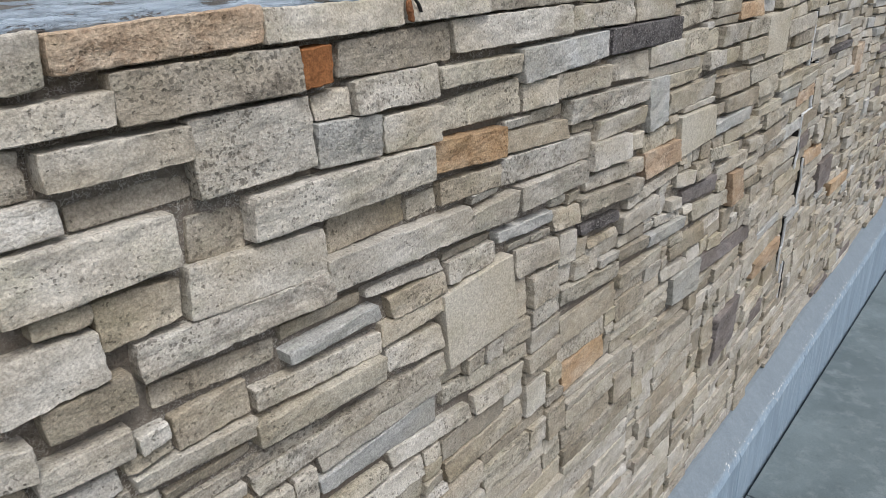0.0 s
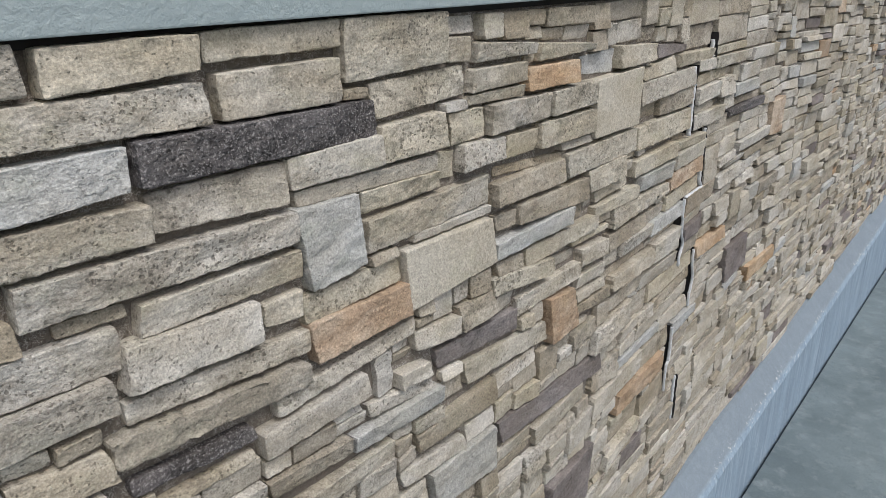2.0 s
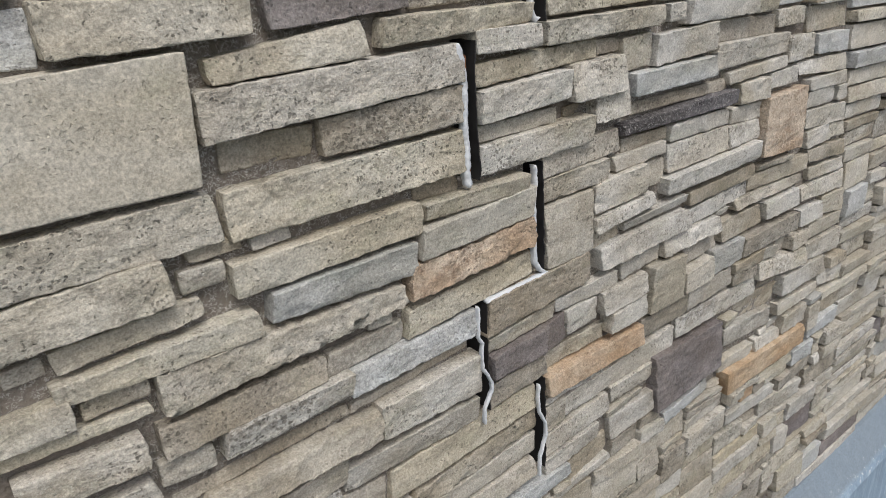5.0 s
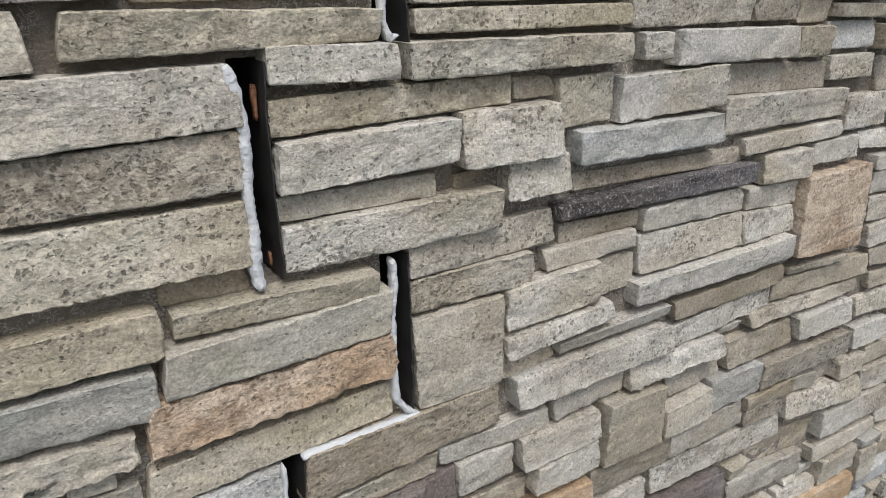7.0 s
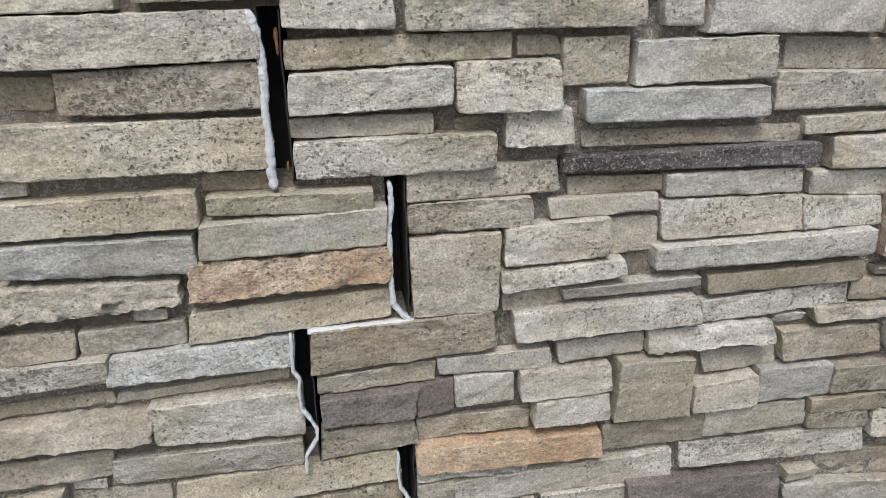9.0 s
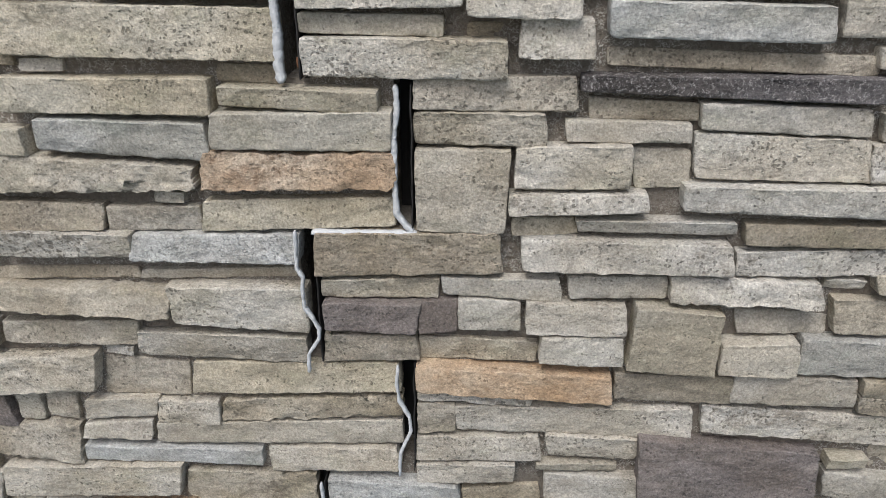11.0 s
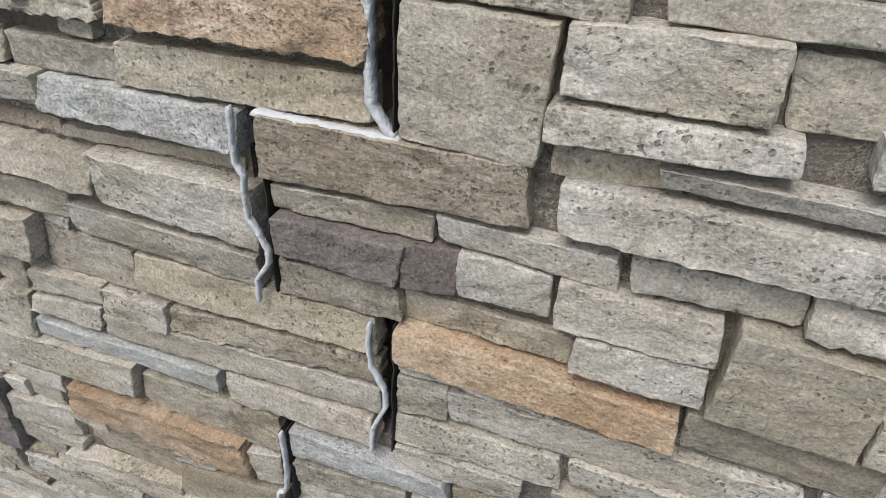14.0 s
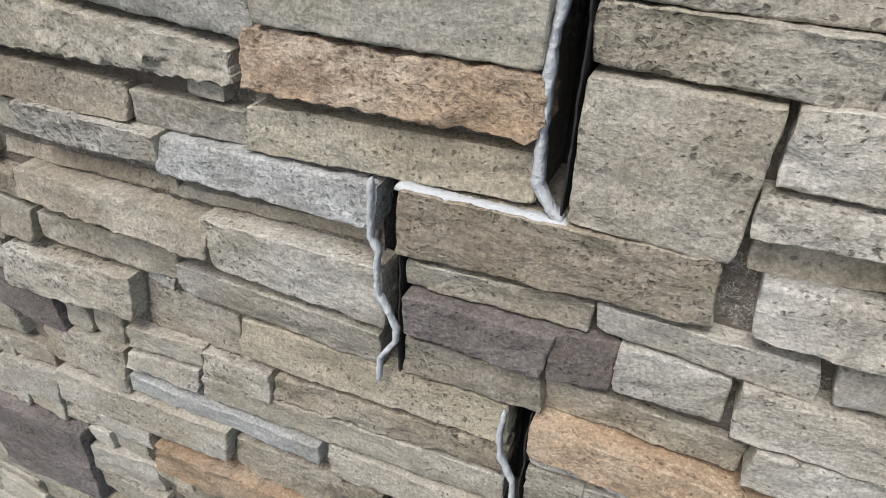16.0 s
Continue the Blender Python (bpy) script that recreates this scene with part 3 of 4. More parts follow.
lay("tan", 2.082, 0.893, 0.139, 0.021, 0.001, -0.065, 0.005, -0.003, -0.002)
lay("tan", 2.198, 0.920, 0.201, 0.017, -0.012, 0.065, -0.004, 0.004, -0.002)
lay("cream", 2.092, 0.944, 0.103, 0.028, -0.002, 0.019, -0.001, 0.001, -0.006)
lay("cream", 1.887, 0.969, 0.208, 0.036, -0.002, 0.014, -0.003, -0.003, 0.001)
lay("tan", 2.204, 0.987, 0.171, 0.034, 0.002, 0.036, -0.006, 0.000, 0.002)
lay("cream", 2.090, 0.994, 0.101, 0.034, 0.006, -0.040, -0.002, -0.001, 0.001)
lay("tan", 1.997, 1.021, 0.082, 0.018, -0.009, -0.097, 0.003, -0.001, -0.004)
lay("grey", 2.213, 1.030, 0.267, 0.045, 0.006, 0.044, -0.020, 0.000, -0.001, 2.0)
lay("olive", 1.813, 1.037, 0.167, 0.030, 0.006, -0.108, 0.001, -0.005, 0.004)
lay("olive", 2.060, 1.041, 0.147, 0.014, -0.003, -0.033, -0.003, -0.003, -0.002)
lay("olive", 1.904, 1.055, 0.242, 0.032, 0.002, 0.000, -0.005, 0.002, 0.000)
lay("tan", 1.827, 1.065, 0.075, 0.024, -0.003, -0.105, -0.000, -0.001, 0.002)
lay("olive", 2.138, 1.077, 0.178, 0.020, 0.005, -0.024, 0.008, -0.003, -0.004)
lay("tan", 2.061, 1.088, 0.041, 0.030, -0.009, 0.049, -0.003, 0.001, -0.006)
lay("blue", 1.815, 1.096, 0.229, 0.029, 0.008, -0.009, 0.003, 0.000, 0.001)
lay("olive", 2.144, 1.103, 0.123, 0.022, -0.003, 0.065, -0.004, -0.003, 0.000)
lay("olive", 2.108, 1.132, 0.136, 0.041, 0.008, 0.029, 0.000, -0.005, -0.004)
lay("tan", 1.874, 1.138, 0.226, 0.033, 0.007, -0.066, 0.009, 0.002, 0.000)
lay("tan", 1.823, 1.141, 0.049, 0.026, -0.001, -0.039, 0.000, -0.004, 0.002)
lay("olive", 2.024, 1.179, 0.274, 0.043, 0.005, -0.018, 0.003, -0.005, -0.006)
lay("tan", 1.818, 1.181, 0.195, 0.036, 0.006, -0.020, 0.004, 0.001, 0.001)
lay("tan", 1.825, 1.225, 0.208, 0.014, -0.010, -0.062, -0.002, 0.002, 0.004)
lay("smooth", 2.108, 1.231, 0.178, 0.101, 0.008, -0.017, 0.008, 0.005, 0.007)
lay("olive", 1.931, 1.248, 0.175, 0.040, 0.009, -0.011, -0.001, 0.004, 0.002)
lay("olive", 1.842, 1.249, 0.088, 0.036, 0.000, -0.022, -0.002, 0.003, 0.004)
lay("cream", 1.802, 1.292, 0.159, 0.043, 0.007, 0.019, -0.005, 0.000, 0.002)
lay("olive", 1.964, 1.293, 0.147, 0.039, 0.008, 0.007, 0.001, 0.005, 0.001)
lay("tan", 2.058, 1.339, 0.023, 0.031, -0.012, 0.060, -0.001, -0.001, -0.005)
lay("olive", 1.759, 1.340, 0.130, 0.013, 0.000, -0.023, 0.004, 0.003, 0.001)
lay("orange", 1.896, 1.341, 0.146, 0.034, 0.007, -0.014, 0.001, 0.003, 0.003)
lay("olive", 2.195, 1.342, 0.158, 0.040, 0.007, 0.000, -0.009, 0.001, 0.004)
lay("blue", 2.082, 1.343, 0.113, 0.031, -0.012, -0.062, 0.011, -0.006, 0.001)
lay("olive", 1.762, 1.356, 0.128, 0.031, 0.005, 0.023, -0.004, 0.006, 0.001)
lay("olive", 1.901, 1.380, 0.028, 0.011, -0.010, 0.000, 0.001, 0.002, 0.001)
lay("olive", 1.929, 1.381, 0.166, 0.027, 0.006, 0.029, -0.018, 0.005, 0.000)
lay("cream", 1.773, 1.395, 0.145, 0.027, 0.004, 0.000, -0.012, 0.005, 0.000)

# from 2.25 m along the wall
lay("plum", 2.354, 0.356, 0.109, 0.056, -0.002, 0.100, 0.000, -0.004, -0.006)
lay("cream", 2.423, 0.434, 0.118, 0.037, 0.005, 0.105, -0.001, 0.007, -0.006)
lay("tan", 2.543, 0.438, 0.070, 0.044, -0.003, 0.106, 0.001, 0.000, 0.009)
lay("tan", 2.285, 0.472, 0.141, 0.050, -0.011, 0.064, 0.004, 0.004, 0.001)
lay("tan", 2.427, 0.474, 0.139, 0.052, 0.001, 0.106, -0.000, 0.006, 0.004)
lay("cream", 2.586, 0.508, 0.129, 0.037, -0.003, 0.106, -0.000, -0.001, -0.003)
lay("cream", 2.589, 0.548, 0.120, 0.023, -0.003, 0.106, -0.000, -0.001, -0.005)
lay("orange", 2.290, 0.553, 0.249, 0.046, 0.008, 0.032, 0.010, 0.008, -0.008, 2.0)
lay("grey", 2.541, 0.554, 0.029, 0.051, 0.000, 0.100, 0.001, -0.008, 0.001)
lay("tan", 2.590, 0.579, 0.123, 0.035, -0.000, 0.106, 0.000, -0.002, -0.002)
lay("cream", 2.716, 0.596, 0.140, 0.015, -0.003, 0.101, 0.000, -0.002, -0.006)
lay("tan", 2.405, 0.615, 0.169, 0.046, -0.003, 0.000, 0.009, 0.004, 0.001, 2.0)
lay("blue", 2.591, 0.626, 0.163, 0.042, 0.005, 0.106, -0.018, -0.001, -0.006)
lay("cream", 2.700, 0.665, 0.117, 0.032, 0.002, 0.094, -0.003, -0.001, 0.001)
lay("cream", 2.519, 0.669, 0.163, 0.037, -0.001, 0.105, -0.006, -0.002, -0.006)
lay("blue", 2.286, 0.674, 0.224, 0.023, 0.000, 0.019, 0.003, 0.000, 0.001)
lay("cream", 2.699, 0.702, 0.150, 0.036, -0.001, 0.053, -0.001, 0.000, -0.006)
lay("grey", 2.380, 0.705, 0.304, 0.031, -0.004, 0.053, 0.006, 0.003, 0.000)
lay("cream", 2.290, 0.710, 0.085, 0.021, -0.001, -0.012, 0.008, 0.004, 0.004)
lay("cream", 2.296, 0.736, 0.090, 0.031, -0.003, 0.089, -0.002, 0.006, 0.006)
lay("cream", 2.387, 0.737, 0.078, 0.033, -0.001, 0.052, 0.000, 0.004, 0.001)
lay("tan", 2.701, 0.743, 0.045, 0.044, -0.001, 0.097, -0.005, -0.001, -0.002)
lay("tan", 2.467, 0.744, 0.216, 0.031, -0.003, 0.096, -0.000, 0.003, 0.000, 2.0)
lay("cream", 2.746, 0.747, 0.271, 0.037, -0.004, 0.018, 0.007, -0.004, -0.005)
lay("tan", 2.323, 0.770, 0.107, 0.056, -0.012, 0.040, -0.008, 0.011, 0.005)
lay("olive", 2.435, 0.782, 0.248, 0.044, -0.002, 0.087, -0.006, 0.006, -0.002)
lay("cream", 2.700, 0.790, 0.131, 0.011, -0.003, -0.008, -0.001, 0.000, 0.002)
lay("orange", 2.701, 0.809, 0.218, 0.034, 0.008, -0.023, 0.003, -0.002, -0.004)
lay("cream", 2.378, 0.833, 0.200, 0.033, -0.002, 0.010, 0.003, 0.005, 0.001)
lay("tan", 2.596, 0.840, 0.109, 0.037, 0.001, 0.083, -0.007, 0.002, -0.006)
lay("grey", 2.702, 0.843, 0.131, 0.031, -0.009, 0.038, -0.005, 0.000, 0.000)
lay("cream", 2.432, 0.882, 0.151, 0.050, 0.005, -0.027, 0.007, -0.002, -0.000)
lay("plum", 2.702, 0.884, 0.043, 0.038, -0.001, 0.023, 0.002, 0.002, 0.000)
lay("plum", 2.601, 0.886, 0.099, 0.034, 0.007, -0.020, 0.003, -0.001, 0.006)
lay("pale", 2.745, 0.889, 0.068, 0.038, -0.001, 0.000, 0.000, -0.001, -0.002)
lay("cream", 2.598, 0.922, 0.125, 0.023, -0.003, 0.016, 0.003, 0.001, 0.002)
lay("pale", 2.728, 0.930, 0.126, 0.021, -0.002, -0.016, 0.007, -0.003, -0.004)
lay("tan", 2.398, 0.932, 0.173, 0.012, -0.010, 0.046, 0.001, 0.003, 0.001)
lay("brown", 2.593, 0.950, 0.198, 0.052, 0.005, 0.051, -0.004, 0.004, -0.006)
lay("cream", 2.255, 0.959, 0.145, 0.031, 0.008, 0.033, -0.003, 0.006, 0.003)
lay("blue", 2.397, 0.960, 0.181, 0.030, 0.005, 0.022, 0.003, 0.006, 0.003)
lay("cream", 2.377, 0.991, 0.100, 0.028, -0.004, 0.028, -0.000, 0.002, 0.001)
lay("olive", 2.478, 0.996, 0.202, 0.034, -0.001, 0.060, -0.002, 0.006, 0.000)
lay("grey", 2.701, 1.007, 0.089, 0.084, 0.004, -0.011, 0.004, -0.002, 0.002)
lay("orange", 2.486, 1.044, 0.195, 0.038, 0.006, 0.036, -0.002, 0.004, -0.002, 2.0)
lay("blue", 2.325, 1.079, 0.173, 0.032, 0.006, -0.029, 0.006, 0.004, 0.001)
lay("olive", 2.502, 1.086, 0.175, 0.036, 0.009, 0.023, 0.003, 0.004, 0.002)
lay("grey", 2.699, 1.095, 0.126, 0.032, -0.000, 0.016, 0.001, -0.001, -0.003)
lay("olive", 2.297, 1.116, 0.210, 0.034, 0.006, 0.018, 0.001, 0.000, 0.000)
lay("olive", 2.514, 1.129, 0.152, 0.019, 0.008, -0.024, 0.003, 0.000, 0.001)
lay("tan", 2.698, 1.129, 0.155, 0.029, -0.002, 0.006, 0.005, 0.000, -0.006)
lay("tan", 2.510, 1.149, 0.064, 0.017, -0.012, -0.031, 0.001, 0.000, -0.003)
lay("cream", 2.596, 1.158, 0.189, 0.036, 0.007, 0.011, -0.001, 0.000, -0.002)
lay("tan", 2.264, 1.161, 0.051, 0.014, -0.008, -0.040, -0.002, -0.002, -0.002)
lay("olive", 2.302, 1.171, 0.273, 0.046, 0.004, 0.000, 0.001, 0.000, 0.001)
lay("tan", 2.746, 1.194, 0.039, 0.014, -0.013, 0.000, 0.000, 0.000, -0.006)
lay("grey", 2.594, 1.196, 0.132, 0.018, -0.003, -0.008, 0.001, 0.000, 0.000)
lay("pale", 2.746, 1.214, 0.100, 0.046, 0.009, 0.000, 0.000, 0.000, -0.004)
lay("cream", 2.595, 1.218, 0.148, 0.036, 0.009, 0.027, -0.001, 0.002, 0.000)
lay("tan", 2.405, 1.224, 0.172, 0.035, 0.002, 0.006, 0.006, 0.001, 0.000)
lay("tan", 2.309, 1.229, 0.091, 0.030, -0.012, -0.012, -0.002, 0.000, 0.004)
lay("olive", 2.595, 1.257, 0.204, 0.025, -0.002, 0.020, -0.001, 0.000, 0.000)
lay("grey", 2.293, 1.261, 0.285, 0.043, 0.007, 0.024, -0.003, 0.000, -0.005)
lay("olive", 2.701, 1.287, 0.220, 0.028, 0.008, 0.000, -0.003, -0.002, 0.000)
lay("cream", 2.596, 1.292, 0.097, 0.025, 0.007, -0.031, 0.001, 0.000, -0.002)
lay("olive", 2.311, 1.306, 0.155, 0.021, 0.001, 0.019, 0.012, -0.003, -0.004)
lay("olive", 2.478, 1.314, 0.201, 0.027, 0.006, 0.013, -0.006, 0.005, 0.002)
lay("plum", 2.370, 1.342, 0.147, 0.028, 0.000, 0.034, -0.016, -0.002, -0.002)

# from 2.75 m along the wall
lay("cream", 3.227, 0.469, 0.198, 0.033, -0.003, -0.077, -0.003, -0.004, -0.007)
lay("orange", 3.199, 0.565, 0.317, 0.055, 0.008, -0.050, -0.004, -0.010, -0.012)
lay("blue", 3.006, 0.593, 0.141, 0.028, -0.003, 0.071, -0.001, -0.005, -0.005)
lay("tan", 2.760, 0.616, 0.095, 0.039, -0.009, 0.098, 0.001, -0.006, -0.006)
lay("cream", 3.179, 0.620, 0.117, 0.031, -0.001, -0.044, -0.001, -0.001, -0.006)
lay("cream", 2.856, 0.642, 0.112, 0.047, -0.002, 0.090, -0.007, -0.003, -0.005)
lay("plum", 2.967, 0.645, 0.207, 0.112, 0.006, -0.005, -0.010, -0.012, -0.013)
lay("grey", 3.179, 0.679, 0.175, 0.041, -0.001, -0.105, -0.000, -0.008, -0.004)
lay("tan", 3.228, 0.715, 0.140, 0.046, -0.013, -0.102, -0.003, -0.010, 0.008)
lay("cream", 2.856, 0.716, 0.103, 0.033, -0.003, 0.010, 0.000, -0.007, -0.003)
lay("cream", 3.026, 0.763, 0.252, 0.038, -0.004, -0.020, 0.001, -0.005, -0.006)
lay("tan", 2.922, 0.804, 0.130, 0.038, -0.003, 0.000, 0.000, -0.003, -0.005)
lay("tan", 3.186, 0.804, 0.089, 0.024, 0.001, -0.102, 0.003, -0.003, -0.006)
lay("cream", 3.049, 0.809, 0.134, 0.039, -0.001, 0.007, -0.002, -0.002, -0.003)
lay("tan", 3.184, 0.828, 0.104, 0.022, 0.005, -0.051, 0.006, -0.003, -0.004)
lay("grey", 3.026, 0.851, 0.083, 0.039, 0.008, 0.000, 0.005, -0.002, -0.005)
lay("olive", 2.928, 0.852, 0.096, 0.080, 0.009, -0.052, -0.001, 0.002, -0.003)
lay("blue", 3.108, 0.854, 0.098, 0.046, 0.004, 0.000, -0.001, -0.001, -0.006)
lay("cream", 2.833, 0.856, 0.092, 0.035, 0.008, -0.033, 0.003, 0.001, -0.003)
lay("tan", 3.203, 0.856, 0.198, 0.039, 0.008, -0.015, 0.001, -0.002, -0.008)
lay("pale", 2.818, 0.892, 0.107, 0.037, 0.007, 0.019, -0.002, -0.002, -0.005)
lay("tan", 3.040, 0.897, 0.093, 0.029, -0.010, 0.021, -0.007, -0.006, 0.000)
lay("tan", 3.136, 0.905, 0.130, 0.042, -0.001, 0.000, -0.004, -0.009, -0.009)
lay("pale", 2.860, 0.934, 0.103, 0.028, -0.002, 0.019, -0.003, -0.004, -0.003)
lay("pale", 2.965, 0.936, 0.151, 0.030, 0.006, 0.007, -0.002, -0.006, -0.006, 2.0)
lay("grey", 3.166, 0.955, 0.240, 0.020, -0.000, -0.025, -0.003, -0.004, -0.004)
lay("pale", 3.023, 0.967, 0.184, 0.028, -0.002, 0.043, 0.001, -0.002, -0.005)
lay("pale", 2.809, 0.968, 0.211, 0.035, 0.009, 0.019, -0.002, -0.003, -0.007)
lay("tan", 3.209, 0.977, 0.210, 0.027, -0.003, -0.033, 0.004, -0.003, -0.005)
lay("olive", 2.797, 1.001, 0.067, 0.018, -0.009, 0.045, 0.000, -0.001, -0.004)
lay("tan", 3.027, 1.003, 0.189, 0.023, 0.002, 0.011, 0.002, -0.004, -0.004)
lay("pale", 2.862, 1.011, 0.156, 0.014, 0.002, 0.013, 0.001, -0.004, -0.004)
lay("pale", 2.792, 1.029, 0.136, 0.021, 0.009, 0.052, -0.001, -0.001, -0.003)
lay("orange", 3.228, 1.035, 0.144, 0.101, 0.008, -0.084, 0.014, -0.006, -0.013)
lay("pale", 2.960, 1.038, 0.255, 0.027, 0.009, 0.004, 0.005, -0.004, -0.005)
lay("pale", 2.796, 1.054, 0.111, 0.043, 0.005, 0.045, 0.001, 0.000, -0.002)
lay("pale", 2.914, 1.054, 0.051, 0.043, -0.010, 0.089, -0.005, -0.008, -0.003)
lay("pale", 2.967, 1.070, 0.161, 0.044, -0.002, 0.006, -0.002, -0.007, -0.008)
lay("pale", 3.127, 1.073, 0.097, 0.036, 0.000, -0.021, -0.003, -0.006, -0.006)
lay("pale", 2.843, 1.102, 0.117, 0.021, -0.003, 0.017, -0.001, -0.003, -0.003)
lay("pale", 3.131, 1.110, 0.094, 0.027, -0.004, -0.071, 0.003, -0.005, -0.004)
lay("pale", 2.965, 1.118, 0.153, 0.026, 0.000, -0.020, 0.001, -0.004, -0.005)
lay("tan", 2.863, 1.123, 0.101, 0.022, -0.008, 0.010, -0.004, -0.003, -0.003)
lay("pale", 3.145, 1.139, 0.082, 0.034, 0.006, 0.000, 0.001, -0.004, -0.006)
lay("pale", 3.239, 1.148, 0.094, 0.027, -0.001, -0.021, 0.003, -0.005, -0.005)
lay("black", 2.851, 1.151, 0.276, 0.015, 0.006, -0.014, 0.008, 0.000, -0.003)
lay("tan", 2.873, 1.173, 0.239, 0.016, -0.009, -0.017, 0.002, -0.001, -0.003)
lay("pale", 3.106, 1.177, 0.181, 0.018, 0.001, 0.011, 0.001, -0.001, -0.004)
lay("pale", 2.793, 1.179, 0.069, 0.035, 0.004, 0.015, 0.000, 0.001, -0.005)
lay("blue", 2.872, 1.199, 0.190, 0.032, 0.007, -0.005, -0.001, -0.004, -0.005)
lay("pale", 3.069, 1.203, 0.221, 0.039, -0.001, -0.005, -0.005, -0.003, -0.006)
lay("pale", 2.919, 1.232, 0.146, 0.042, 0.002, 0.027, -0.002, -0.002, -0.007)
lay("pale", 2.848, 1.234, 0.068, 0.044, -0.004, 0.015, 0.000, -0.002, -0.004)
lay("tan", 3.079, 1.242, 0.168, 0.032, -0.011, -0.030, -0.002, -0.001, -0.005)
lay("pale", 3.243, 1.245, 0.082, 0.028, -0.002, 0.000, -0.001, -0.003, 0.001)
lay("tan", 2.804, 1.263, 0.045, 0.018, -0.009, -0.022, 0.000, 0.000, -0.006)
lay("pale", 2.984, 1.279, 0.186, 0.032, 0.005, -0.016, 0.000, 0.002, -0.006)
lay("pale", 2.943, 1.286, 0.039, 0.025, 0.001, -0.026, 0.000, -0.005, -0.002)

# from 3.25 m along the wall
lay("tan", 3.578, 0.400, 0.153, 0.049, -0.003, -0.059, 0.003, -0.010, -0.010)
lay("cream", 3.370, 0.413, 0.178, 0.046, -0.001, -0.079, 0.000, -0.008, -0.009)
lay("tan", 3.439, 0.452, 0.147, 0.032, -0.002, 0.000, 0.007, -0.005, -0.006)
lay("blue", 3.545, 0.542, 0.144, 0.028, -0.000, -0.063, 0.015, -0.005, -0.005)
lay("cream", 3.305, 0.614, 0.104, 0.030, -0.001, -0.087, -0.004, -0.004, -0.006)
lay("cream", 3.376, 0.669, 0.180, 0.029, 0.001, -0.039, -0.005, -0.006, -0.006)
lay("cream", 3.556, 0.670, 0.106, 0.033, -0.001, -0.137, 0.010, -0.006, -0.006)
lay("cream", 3.376, 0.715, 0.193, 0.042, 0.005, -0.057, -0.001, 0.000, -0.009)
lay("cream", 3.476, 0.758, 0.161, 0.039, -0.002, -0.135, 0.014, -0.008, -0.008)
lay("cream", 3.277, 0.783, 0.182, 0.035, 0.006, -0.114, 0.003, -0.001, -0.007)
lay("grey", 3.465, 0.805, 0.156, 0.032, -0.003, -0.038, 0.001, 0.002, -0.006)
lay("cream", 3.521, 0.846, 0.088, 0.039, -0.002, -0.126, 0.011, -0.008, -0.008)
lay("cream", 3.421, 0.849, 0.094, 0.037, 0.002, -0.043, 0.000, -0.007, -0.007)
lay("pale", 3.414, 0.903, 0.179, 0.027, -0.001, -0.084, 0.015, -0.001, -0.005)
lay("pale", 3.268, 0.910, 0.124, 0.034, 0.007, -0.032, 0.002, -0.007, -0.007)
lay("pale", 3.439, 0.940, 0.143, 0.025, -0.003, -0.049, -0.000, -0.005, -0.005)
lay("tan", 3.423, 0.978, 0.149, 0.027, -0.001, -0.081, 0.004, -0.005, -0.005)
lay("pale", 3.403, 1.010, 0.093, 0.033, -0.000, 0.011, 0.000, -0.007, -0.007)
lay("olive", 3.500, 1.012, 0.060, 0.029, -0.003, -0.067, -0.001, -0.006, -0.006)
lay("pale", 3.393, 1.049, 0.157, 0.036, -0.002, -0.070, 0.002, -0.007, -0.007)
lay("pale", 3.498, 1.085, 0.039, 0.029, 0.002, -0.051, 0.001, -0.006, -0.006)
lay("pale", 3.384, 1.089, 0.108, 0.031, -0.002, -0.056, 0.003, -0.006, -0.006)
lay("pale", 3.377, 1.123, 0.152, 0.020, 0.002, -0.062, 0.006, -0.002, -0.004)
lay("pale", 3.337, 1.155, 0.183, 0.022, -0.003, -0.082, 0.010, -0.004, -0.004)
lay("pale", 3.286, 1.184, 0.101, 0.042, 0.000, -0.020, -0.001, 0.000, -0.009)
lay("blue", 3.391, 1.184, 0.119, 0.034, 0.001, -0.067, 0.004, -0.005, -0.007)
lay("grey", 3.358, 1.224, 0.156, 0.043, -0.012, -0.032, 0.001, -0.009, -0.009)


# ---- setting ----
wall = tagged(new("wall_1"), "long wall faced with ledge stones in cream, tan, grey and orange", "wall", kind="structure")

# the crack: a stepped slot through the facing; x of the slot's middle, width, lower and upper end
CRACK = [
    (2.6935, 0.0200, 1.312, 1.372),
    (2.5870, 0.0200, 1.153, 1.309),
    (2.6900, 0.0190, 1.006, 1.155),
    (2.5875, 0.0210, 0.839, 1.001),
    (2.6900, 0.0210, 0.685, 0.844),
    (2.5785, 0.0210, 0.480, 0.665),
    (2.6720, 0.0200, 0.330, 0.476),
]

core = bmesh.new()
cuts = sorted({BASE, TOP, *[c[2] for c in CRACK], *[c[3] for c in CRACK]})
for z0, z1 in zip(cuts[:-1], cuts[1:]):
    holes = sorted((c[0] - c[1] / 2 - 0.002, c[0] + c[1] / 2 + 0.002) for c in CRACK if c[2] <= z0 + 1e-6 and c[3] >= z1 - 1e-6)
    x = WEST
    for a, b in holes + [(EAST, EAST)]:
        box_bm(core, x, BED, z0, a, BED + 0.05, z1)
        x = b
mortar_bed = part("mortar_bed", core, MORTAR, wall, "grey sanded mortar between the stones")
box_part("backing_wall", WEST, 0.10, -1.7, EAST, 0.30, TOP, CORE, wall, "block wall behind the stone facing")
